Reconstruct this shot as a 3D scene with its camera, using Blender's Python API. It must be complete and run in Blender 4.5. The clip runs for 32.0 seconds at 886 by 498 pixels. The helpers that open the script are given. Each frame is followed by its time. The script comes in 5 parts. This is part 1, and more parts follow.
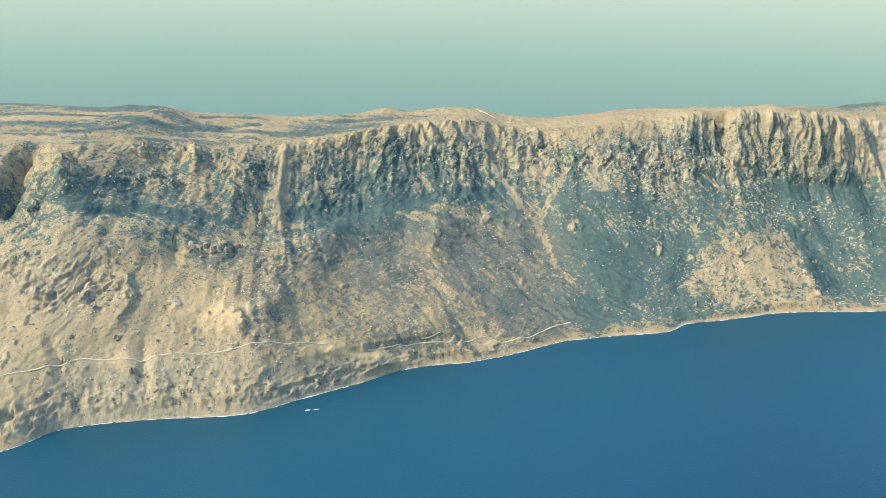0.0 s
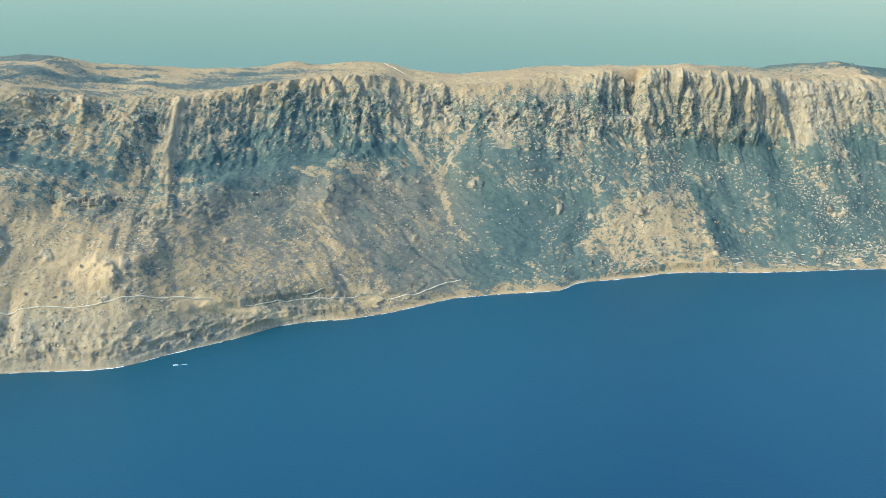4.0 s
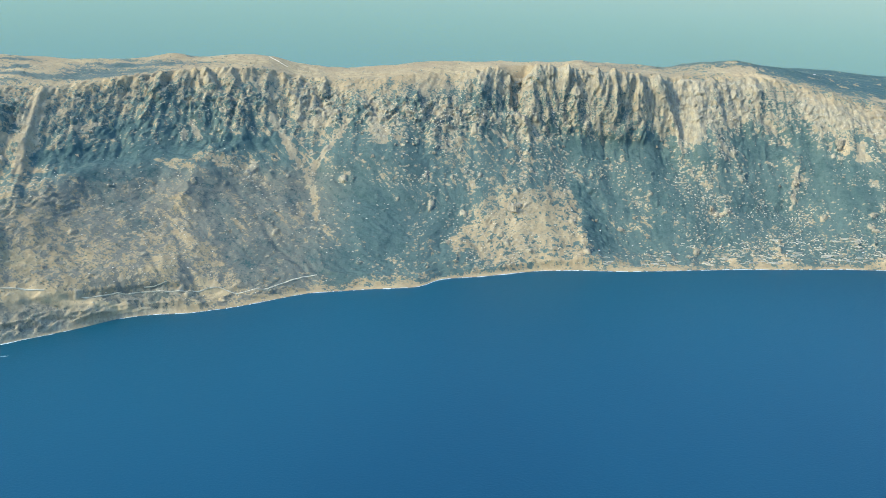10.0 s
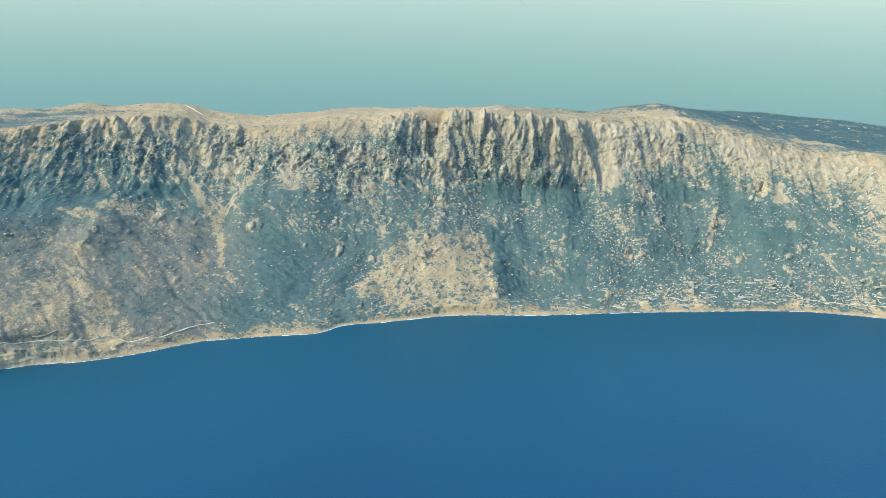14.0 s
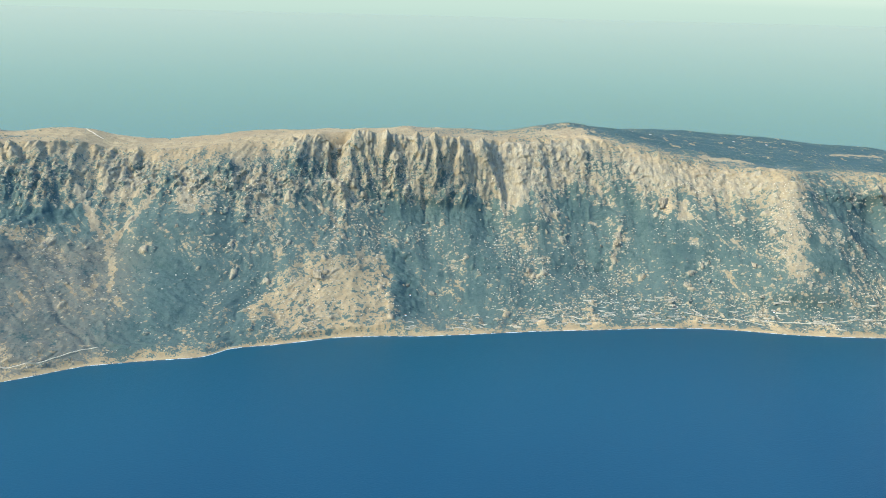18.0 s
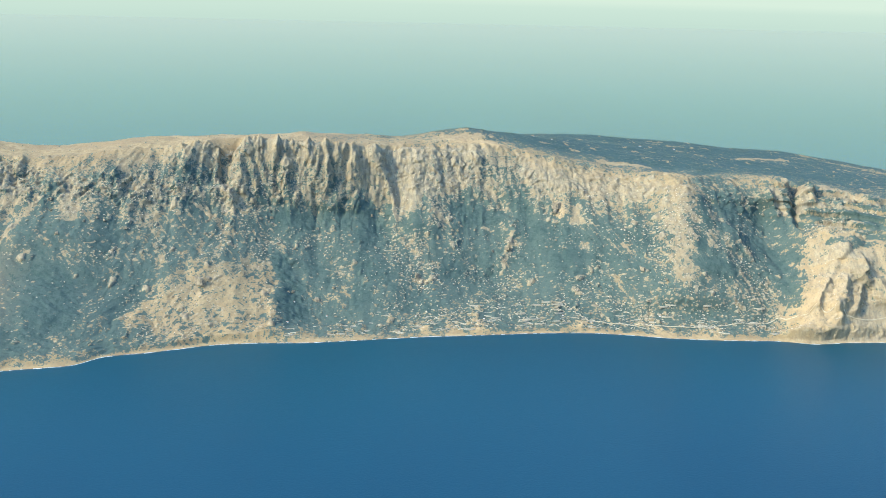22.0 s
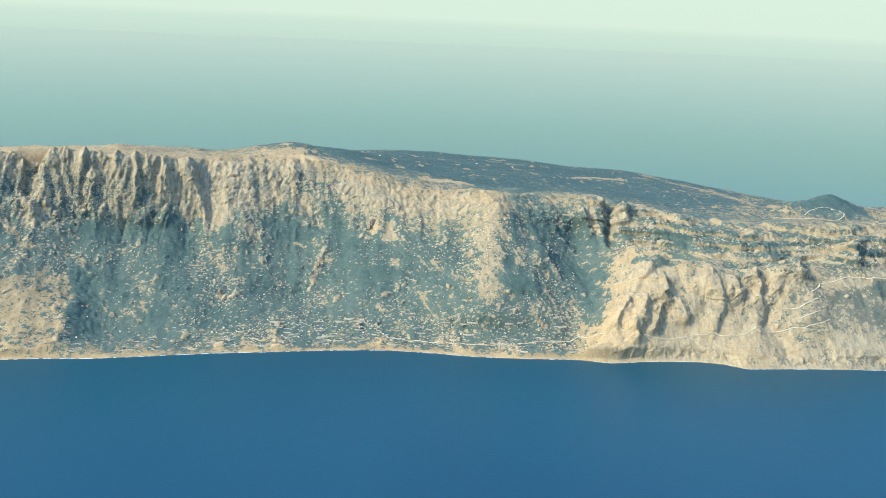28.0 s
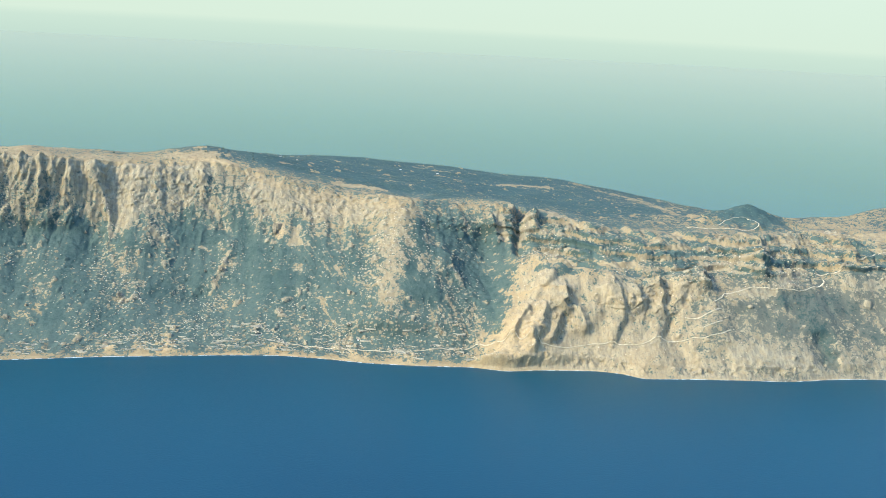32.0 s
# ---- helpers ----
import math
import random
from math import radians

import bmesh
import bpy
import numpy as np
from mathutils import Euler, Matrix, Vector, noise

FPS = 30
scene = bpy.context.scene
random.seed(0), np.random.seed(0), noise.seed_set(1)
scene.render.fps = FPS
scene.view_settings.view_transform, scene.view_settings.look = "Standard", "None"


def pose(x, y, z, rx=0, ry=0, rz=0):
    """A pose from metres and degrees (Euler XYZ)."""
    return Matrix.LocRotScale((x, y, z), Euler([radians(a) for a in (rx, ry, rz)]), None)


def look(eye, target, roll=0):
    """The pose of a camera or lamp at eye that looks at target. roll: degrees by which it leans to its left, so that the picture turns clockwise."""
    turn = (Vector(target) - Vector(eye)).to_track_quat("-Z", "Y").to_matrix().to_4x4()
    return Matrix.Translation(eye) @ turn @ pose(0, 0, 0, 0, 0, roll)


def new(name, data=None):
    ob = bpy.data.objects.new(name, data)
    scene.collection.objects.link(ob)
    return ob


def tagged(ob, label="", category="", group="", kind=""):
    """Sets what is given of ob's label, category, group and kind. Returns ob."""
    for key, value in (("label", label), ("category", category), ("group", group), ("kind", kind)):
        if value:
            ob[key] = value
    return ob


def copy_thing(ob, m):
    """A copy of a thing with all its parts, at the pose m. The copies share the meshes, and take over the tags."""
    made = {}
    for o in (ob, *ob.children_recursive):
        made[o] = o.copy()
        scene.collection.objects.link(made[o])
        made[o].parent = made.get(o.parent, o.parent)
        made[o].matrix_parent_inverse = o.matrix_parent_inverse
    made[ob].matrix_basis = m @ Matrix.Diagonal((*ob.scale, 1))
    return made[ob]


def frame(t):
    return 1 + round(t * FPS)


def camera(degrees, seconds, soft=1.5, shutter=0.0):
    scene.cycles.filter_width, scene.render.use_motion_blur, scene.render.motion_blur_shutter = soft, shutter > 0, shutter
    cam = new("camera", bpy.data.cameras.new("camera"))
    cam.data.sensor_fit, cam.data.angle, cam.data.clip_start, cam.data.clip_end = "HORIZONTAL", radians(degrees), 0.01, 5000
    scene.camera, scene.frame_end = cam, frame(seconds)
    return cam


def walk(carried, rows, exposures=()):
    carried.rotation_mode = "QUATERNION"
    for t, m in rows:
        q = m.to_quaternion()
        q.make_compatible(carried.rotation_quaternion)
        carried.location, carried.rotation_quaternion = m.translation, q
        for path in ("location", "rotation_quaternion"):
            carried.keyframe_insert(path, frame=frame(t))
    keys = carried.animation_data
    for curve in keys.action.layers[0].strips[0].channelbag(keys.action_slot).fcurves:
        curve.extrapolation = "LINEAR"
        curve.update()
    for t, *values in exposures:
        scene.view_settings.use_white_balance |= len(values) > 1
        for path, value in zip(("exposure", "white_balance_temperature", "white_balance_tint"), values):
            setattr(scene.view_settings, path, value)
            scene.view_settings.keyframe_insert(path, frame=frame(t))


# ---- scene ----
# The whole place stands at one tenth of its true size, so that the far sea stays in the camera's reach.
cam = camera(42.81, 32.0, soft=0.7)

# seconds, eye x y z, pitch, yaw, roll
PATH = [
    (0, -203.72, -4.27, 199.81, -15.308, -1.991, 1.173),
    (0.5, -197.76, -4.01, 199.82, -15.814, -2.139, 1.490),
    (1, -191.78, -3.75, 199.82, -16.158, -2.195, 1.627),
    (1.5, -185.76, -3.51, 199.83, -16.348, -2.190, 1.524),
    (2, -179.73, -3.27, 199.83, -16.420, -2.192, 1.379),
    (2.5, -173.66, -3.04, 199.84, -16.637, -2.537, 1.372),
    (3, -167.57, -2.82, 199.84, -16.983, -2.587, 1.365),
    (3.5, -161.45, -2.61, 199.85, -17.354, -2.755, 1.707),
    (4, -155.31, -2.40, 199.86, -17.460, -3.030, 2.145),
    (4.5, -149.14, -2.21, 199.86, -17.582, -3.185, 2.305),
    (6.5, -124.20, -1.51, 199.89, -18.205, -2.676, 2.032),
    (7, -117.90, -1.35, 199.89, -18.517, -2.865, 2.288),
    (7.5, -111.57, -1.21, 199.90, -18.962, -3.126, 2.457),
    (8, -105.22, -1.07, 199.90, -18.690, -2.979, 2.494),
    (8.5, -98.84, -0.94, 199.91, -18.035, -2.808, 2.412),
    (9, -92.43, -0.82, 199.92, -17.722, -2.770, 2.311),
    (9.5, -86.00, -0.70, 199.92, -17.546, -2.760, 2.472),
    (10, -79.54, -0.60, 199.93, -17.551, -2.992, 2.852),
    (10.5, -73.06, -0.50, 199.93, -17.167, -2.837, 2.387),
    (11, -66.55, -0.42, 199.94, -16.558, -2.398, 1.855),
    (11.5, -60.01, -0.34, 199.95, -15.903, -2.275, 1.713),
    (12, -53.45, -0.27, 199.95, -15.597, -2.311, 1.406),
    (12.5, -46.86, -0.20, 199.96, -15.505, -2.421, 1.529),
    (13, -40.24, -0.15, 199.96, -15.602, -2.577, 1.754),
    (13.5, -33.60, -0.10, 199.97, -15.473, -2.689, 2.151),
    (14, -26.93, -0.07, 199.98, -15.139, -2.896, 2.153),
    (14.5, -20.24, -0.04, 199.98, -14.702, -2.831, 1.897),
    (16.5, 6.80, -0.00, 200.01, -14.412, -2.972, 2.039),
    (17, 13.62, -0.02, 200.01, -14.264, -3.237, 1.927),
    (17.5, 20.48, -0.04, 200.02, -14.075, -3.288, 1.674),
    (18, 27.35, -0.07, 200.02, -13.992, -3.427, 1.552),
    (18.5, 34.26, -0.10, 200.03, -13.784, -3.580, 1.506),
    (19, 41.19, -0.15, 200.04, -14.002, -3.724, 1.425),
    (19.5, 48.15, -0.20, 200.04, -14.089, -3.927, 1.746),
    (20, 55.13, -0.27, 200.05, -14.009, -4.315, 1.830),
    (20.5, 62.14, -0.34, 200.05, -13.737, -4.515, 1.756),
    (21, 69.17, -0.42, 200.06, -13.465, -4.498, 1.607),
    (21.5, 76.24, -0.50, 200.07, -13.429, -4.380, 1.473),
    (22, 83.32, -0.60, 200.07, -13.630, -4.484, 1.420),
    (22.5, 90.44, -0.70, 200.08, -13.849, -4.577, 1.831),
    (23, 97.58, -0.82, 200.08, -13.878, -4.932, 2.121),
    (23.5, 104.75, -0.94, 200.09, -13.638, -5.077, 2.127),
    (24, 111.94, -1.07, 200.10, -13.287, -5.069, 2.028),
    (24.5, 119.16, -1.21, 200.10, -13.115, -5.068, 1.969),
    (26.5, 148.30, -1.84, 200.13, -12.688, -6.059, 2.695),
    (27, 155.65, -2.02, 200.13, -12.457, -6.449, 2.696),
    (27.5, 163.03, -2.21, 200.14, -12.564, -6.940, 2.745),
    (28, 170.43, -2.40, 200.14, -12.612, -7.117, 2.579),
    (28.5, 177.86, -2.61, 200.15, -12.607, -7.190, 2.627),
    (29, 185.31, -2.82, 200.16, -12.957, -7.558, 2.186),
    (29.5, 192.79, -3.04, 200.16, -13.417, -7.584, 2.688),
    (30, 200.30, -3.27, 200.17, -13.305, -7.946, 3.235),
    (30.5, 207.84, -3.51, 200.17, -12.858, -7.822, 3.332),
    (31, 215.40, -3.75, 200.18, -12.465, -7.738, 3.347),
    (31.5, 222.98, -4.01, 200.18, -12.195, -7.356, 3.262),
    (32, 230.60, -4.27, 200.19, -12.166, -7.040, 3.210),
]
walk(cam, [(t, pose(x, y, z, 90 + p, 0, w) @ pose(0, 0, 0, 0, 0, r)) for t, x, y, z, p, w, r in PATH],
     exposures=[(0.0, 1.28, 6300, -5), (3.0, 1.23, 6050, -6), (8.0, 1.2, 5480, -8), (16.0, 1.2, 5620, -7), (24.0, 1.2, 5800, -6), (32.0, 1.2, 5850, -6)])

# ---- light ----
SUN_EL, SUN_AZ = radians(37), radians(-113)      # azimuth from +y, clockwise
sun_way = Vector((math.sin(SUN_AZ) * math.cos(SUN_EL), math.cos(SUN_AZ) * math.cos(SUN_EL), math.sin(SUN_EL)))
sun = new("sun", bpy.data.lights.new("sun", "SUN"))
sun.data.energy, sun.data.angle, sun.data.color = 2.4, radians(0.55), (1.0, 0.81, 0.53)
sun.matrix_world = look((0, 0, 600), Vector((0, 0, 600)) - sun_way)

world = bpy.data.worlds.new("sky")
scene.world = world
world.use_nodes = True
wt = world.node_tree
sky = wt.nodes.new("ShaderNodeTexSky")
sky.sky_type, sky.sun_disc = "NISHITA", False
sky.sun_elevation, sky.sun_rotation = SUN_EL, SUN_AZ
sky.air_density, sky.dust_density, sky.ozone_density = 1.0, 1.5, 3.0


def world_sky():
    """The clear sky, which pales into haze all round the horizon and goes on below it, where the far sea ends."""
    add, link = wt.nodes.new, wt.links.new
    co, xyz, up, way = add("ShaderNodeTexCoord"), add("ShaderNodeSeparateXYZ"), add("ShaderNodeMath"), add("ShaderNodeCombineXYZ")
    link(co.outputs["Generated"], xyz.inputs[0])
    up.operation = "MAXIMUM"
    link(xyz.outputs[2], up.inputs[0])
    up.inputs[1].default_value = 0.015
    for k, out in enumerate((xyz.outputs[0], xyz.outputs[1], up.outputs[0])):
        link(out, way.inputs[k])
    link(way.outputs[0], sky.inputs[0])
    haze, mixed = add("ShaderNodeMapRange"), add("ShaderNodeMix")
    haze.interpolation_type = "SMOOTHSTEP"
    link(xyz.outputs[2], haze.inputs["Value"])
    for key, v in (("From Min", 0.11), ("From Max", 0.46), ("To Min", 1.0), ("To Max", 0.0)):
        haze.inputs[key].default_value = v
    scale, ramp = add("ShaderNodeMapRange"), add("ShaderNodeValToRGB")
    link(xyz.outputs[2], scale.inputs["Value"])
    scale.inputs["From Min"].default_value, scale.inputs["From Max"].default_value = -0.05, 0.35
    link(scale.outputs[0], ramp.inputs[0])
    stops = ramp.color_ramp.elements
    for at, colour in ((0.02, (0.68, 0.755, 0.645)), (0.062, (0.75, 0.81, 0.68)), (0.078, (0.85, 0.88, 0.725)), (0.225, (0.88, 0.92, 0.775)), (0.375, (0.75, 0.93, 0.77)), (0.6, (0.67, 0.89, 0.71))):
        e = stops.new(at)
        e.color = (*colour, 1)
    stops.remove(stops[0])
    stops[len(stops) - 1].color = (0.50, 0.70, 0.60, 1)
    rim = add("ShaderNodeVectorMath")
    rim.operation = "SCALE"
    link(ramp.outputs[0], rim.inputs[0])
    rim.inputs["Scale"].default_value = 2.75
    mixed.data_type = "RGBA"
    link(haze.outputs[0], mixed.inputs[0])
    zenith = add("ShaderNodeVectorMath")
    zenith.operation = "MULTIPLY"
    link(sky.outputs[0], zenith.inputs[0])
    zenith.inputs[1].default_value = (1.45, 1.58, 1.78)
    link(zenith.outputs[0], mixed.inputs[6])
    link(rim.outputs[0], mixed.inputs[7])
    link(mixed.outputs[2], wt.nodes["Background"].inputs["Color"])
    wt.nodes["Background"].inputs["Strength"].default_value = 0.15


world_sky()


# ---- materials ----
class Mat:
    """A small builder for node materials."""

    def __init__(self, name, rough=0.9):
        self.m = bpy.data.materials.new(name)
        self.m.use_nodes = True
        self.t = self.m.node_tree
        self.b = self.t.nodes["Principled BSDF"]
        self.b.inputs["Roughness"].default_value = rough
        self.b.inputs["Specular IOR Level"].default_value = 0.2

    def node(self, kind, ins=(), operation="", attribute_name="", smooth_step=False, rgba=False):
        n = self.t.nodes.new(kind)
        if operation:
            n.operation = operation
        if attribute_name:
            n.attribute_name = attribute_name
        if smooth_step:
            n.interpolation_type = "SMOOTHSTEP"
        if rgba:
            n.data_type = "RGBA"
        for key, v in dict(ins).items():
            self.put(n.inputs[key], v)
        return n

    def put(self, socket, v):
        if isinstance(v, bpy.types.NodeSocket):
            self.t.links.new(v, socket)
        else:
            socket.default_value = v

    def noise(self, scale, detail=4.0, rough=0.55, stretch=None, warp=0.0):
        co = self.node("ShaderNodeNewGeometry").outputs["Position"]
        if stretch:
            co = self.node("ShaderNodeVectorMath", {0: co, 1: stretch}, operation="MULTIPLY").outputs[0]
        return self.node("ShaderNodeTexNoise", {"Vector": co, "Scale": scale, "Detail": detail, "Roughness": rough,
                                                "Distortion": warp}).outputs["Fac"]

    def attr(self, name):
        return self.node("ShaderNodeAttribute", attribute_name=name).outputs["Fac"]

    def math(self, op, a, b=0.0, c=0.0):
        return self.node("ShaderNodeMath", {0: a, 1: b, 2: c}, operation=op).outputs[0]

    def step(self, v, lo, hi, a=0.0, b=1.0):
        return self.node("ShaderNodeMapRange", {"Value": v, "From Min": lo, "From Max": hi, "To Min": a, "To Max": b},
                         smooth_step=True).outputs[0]

    def mix(self, f, a, b):
        n = self.node("ShaderNodeMix", rgba=True)
        self.put(n.inputs[0], f)
        self.put(n.inputs[6], a if isinstance(a, bpy.types.NodeSocket) else (*a, 1))
        self.put(n.inputs[7], b if isinstance(b, bpy.types.NodeSocket) else (*b, 1))
        return n.outputs[2]

    def colour(self, c):
        self.put(self.b.inputs["Base Color"], c if isinstance(c, bpy.types.NodeSocket) else (*c, 1))

    def bump(self, h, strength, dist):
        n = self.node("ShaderNodeBump", {"Height": h, "Strength": strength, "Distance": dist})
        self.put(self.b.inputs["Normal"], n.outputs[0])


def ground_material():
    m = Mat("rock_soil_and_scrub", 0.95)
    veg, ochre, crag, wood, dry = m.attr("veg"), m.attr("ochre"), m.attr("crag"), m.attr("wood"), m.attr("dry")
    big = m.noise(0.035, 5, 0.6)
    mid = m.noise(0.28, 4, 0.55)
    fine = m.noise(0.95, 3, 0.6)
    ribs = m.noise(0.5, 4, 0.6, (1.0, 0.4, 0.2))
    soil = m.mix(m.step(mid, 0.35, 0.65), (0.258, 0.178, 0.09), (0.34, 0.24, 0.122))
    soil = m.mix(m.step(big, 0.42, 0.62, 0.0, 0.6), soil, (0.235, 0.16, 0.086))
    rock = m.mix(m.step(ribs, 0.36, 0.62), (0.18, 0.152, 0.11), (0.318, 0.253, 0.16))
    base = m.mix(m.math("MULTIPLY", crag, m.step(mid, 0.3, 0.6, 0.55, 1.0)), soil, rock)
    base = m.mix(m.math("MULTIPLY", ochre, m.step(fine, 0.25, 0.6, 0.6, 1.0)), base, (0.48, 0.322, 0.16))
    base = m.mix(m.step(fine, 0.54, 0.72, 0.0, 0.4), base, (0.38, 0.31, 0.2))
    base = m.mix(m.step(fine, 0.30, 0.44, 0.45, 0.0), base, (0.16, 0.13, 0.095))
    scrub = m.mix(m.step(fine, 0.35, 0.65), (0.058, 0.082, 0.072), (0.086, 0.108, 0.087))
    scrub = m.mix(m.step(mid, 0.4, 0.7, 0.0, 0.6), scrub, (0.095, 0.112, 0.085))
    scrub = m.mix(m.math("MULTIPLY", dry, m.step(mid, 0.3, 0.6, 0.5, 0.95)), scrub, (0.15, 0.125, 0.088))
    scrub = m.mix(m.step(big, 0.5, 0.68, 0.0, 0.5), scrub, (0.05, 0.072, 0.062))
    scrub = m.mix(wood, scrub, (0.05, 0.078, 0.07))
    # cover: how much scrub, broken up at three sizes
    v = m.math("MULTIPLY_ADD", m.math("SUBTRACT", fine, 0.5), 1.7, veg)
    v = m.math("MULTIPLY_ADD", m.math("SUBTRACT", mid, 0.5), 1.5, v)
    v = m.math("MULTIPLY_ADD", m.math("SUBTRACT", big, 0.5), 0.8, v)
    # thick scrub and slopes painted as in shade share this darker colour
    scrub = m.mix(m.step(v, 0.85, 1.45), scrub, (0.042, 0.066, 0.059))
    m.colour(m.mix(m.step(v, 0.38, 0.62), base, scrub))
    h = m.math("MULTIPLY_ADD", mid, 1.0, m.math("MULTIPLY", fine, 0.4))
    m.bump(m.math("MULTIPLY_ADD", ribs, 0.7, h), 0.7, 0.5)
    return m.m


def plain(name, dark, light, scale, rough=0.9, bump=0.0):
    m = Mat(name, rough)
    n = m.noise(scale, 5, 0.6)
    m.colour(m.mix(m.step(n, 0.35, 0.65), dark, light))
    if bump:
        m.bump(n, 0.6, bump)
    return m.m


def sea_material():
    m = Mat("deep_sea_water", 0.3)
    m.b.inputs["Specular IOR Level"].default_value = 0.5
    m.b.inputs["IOR"].default_value = 1.33
    big = m.noise(0.006, 4, 0.5, (1.0, 0.35, 1.0))
    deep = m.mix(m.step(big, 0.35, 0.65), (0.0035, 0.031, 0.056), (0.005, 0.037, 0.063))
    # the water colour turns greener and paler towards the coast
    m.colour(m.mix(m.math("MULTIPLY", m.attr("inshore"), m.step(big, 0.2, 0.7, 0.6, 1.0)), deep, (0.008, 0.05, 0.07)))
    calm = m.attr("calm")
    m.put(m.b.inputs["Roughness"], m.step(calm, 0.0, 1.0, 0.42, 0.06))
    n = m.node("ShaderNodeBump", {"Height": m.noise(0.9, 4, 0.6), "Strength": m.step(calm, 0.0, 1.0, 0.6, 0.02), "Distance": 0.16})
    m.put(m.b.inputs["Normal"], n.outputs[0])
    return m.m


GROUND, SEA = ground_material(), sea_material()
ROAD = plain("pale_dirt_road", (0.44, 0.34, 0.22), (0.58, 0.47, 0.325), 0.8)
FOAM = plain("white_surf", (0.42, 0.44, 0.40), (0.72, 0.72, 0.66), 1.2)
BUSH = plain("scrub_leaves", (0.075, 0.098, 0.08), (0.12, 0.138, 0.105), 0.6)
STONE = plain("pale_granite", (0.34, 0.27, 0.185), (0.54, 0.445, 0.32), 0.7)
WHITE = plain("white_painted_wall", (0.74, 0.72, 0.67), (0.84, 0.82, 0.78), 3.0)
TILE = plain("terracotta_roof", (0.34, 0.17, 0.10), (0.46, 0.24, 0.15), 6.0)
PALE = plain("pale_dry_stone", (0.32, 0.265, 0.19), (0.48, 0.405, 0.30), 1.5)
CRAGGY = plain("weathered_tan_rock", (0.17, 0.14, 0.10), (0.33, 0.255, 0.165), 0.9, 0.95, 0.3)
DARK = plain("dark_opening", (0.03, 0.035, 0.04), (0.06, 0.065, 0.07), 4.0, 0.4)


# ---- numbers in fields ----
def smooth(a, lo, hi):
    t = np.clip((a - lo) / (hi - lo), 0, 1)
    return t * t * (3 - 2 * t)


def lattice(ix, iy, seed):
    h = (ix * 374761393 + iy * 668265263 + seed * 974634711) & 0x7FFFFFFF
    h = ((h ^ (h >> 13)) * 1274126177) & 0x7FFFFFFF
    return ((h ^ (h >> 16)) & 0xFFFF) / 65535.0


def value_noise(x, y, seed):
    ix, iy = np.floor(x).astype(np.int64), np.floor(y).astype(np.int64)
    fx, fy = x - ix, y - iy
    fx, fy = fx * fx * fx * (fx * (fx * 6 - 15) + 10), fy * fy * fy * (fy * (fy * 6 - 15) + 10)
    a, b = lattice(ix, iy, seed), lattice(ix + 1, iy, seed)
    c, d = lattice(ix, iy + 1, seed), lattice(ix + 1, iy + 1, seed)
    return (a + (b - a) * fx) * (1 - fy) + (c + (d - c) * fx) * fy


def fbm(x, y, seed, octaves=4, gain=0.5, ridged=False):
    total, amp, norm = 0.0, 1.0, 0.0
    for k in range(octaves):
        n = value_noise(x, y, seed + k) * 2 - 1
        total = total + amp * (1 - 2 * np.abs(n) if ridged else n)
        norm += amp
        x, y, amp = x * 1.93 + 0.37 * y, y * 2.07 - 0.31 * x + 5.3, amp * gain
    return total / norm


def facets(x, y, seed):
    """Broken rock: each cell of an uneven pattern is a plane of its own height and tilt. About -1 to 1."""
    ix, iy = np.floor(x).astype(np.int64), np.floor(y).astype(np.int64)
    best, out = np.full(np.shape(x), 9.0), np.zeros(np.shape(x))
    for ox in (-1, 0, 1):
        for oy in (-1, 0, 1):
            cx, cy = ix + ox, iy + oy
            dx, dy = x - cx - lattice(cx, cy, seed), y - cy - lattice(cx, cy, seed + 1)
            dist = dx * dx + dy * dy
            h = lattice(cx, cy, seed + 2) * 1.4 - 0.7 + (lattice(cx, cy, seed + 3) - 0.5) * 1.7 * dx + (lattice(cx, cy, seed + 4) - 0.5) * 1.2 * dy
            hit = dist < best
            best, out = np.where(hit, dist, best), np.where(hit, h, out)
    return out


def crack(weight, x, y, seed):
    """facets(), worked out only where the weight is not nought."""
    out = np.zeros_like(weight)
    on = np.abs(weight) > 0.01
    out[on] = weight[on] * facets(x[on], y[on], seed)
    return out


def flutes(x, s, w, seed):
    """Upright buttresses of uneven width, height and length, with sharp crests and clefts. 0 to 1."""
    u = x / w + 1.3 * fbm(x / (2.6 * w), s / (5 * w), seed, 3, 0.5) + 0.2 * fbm(x / (0.9 * w), s / (1.3 * w), seed + 5, 2)
    k = np.floor(u)
    f = u - k
    k = k.astype(np.int64)
    skew = 0.3 + 0.4 * lattice(k, k * 0, seed + 7)
    tent = np.where(f < skew, f / skew, (1 - f) / (1 - skew))
    tall = 0.1 + 0.9 * value_noise(k * 3.17, s / (2.0 * w) + lattice(k, k * 0 + 3, seed) * 9, seed + 9)
    return np.minimum(tent * 1.25, 1.0) * tall


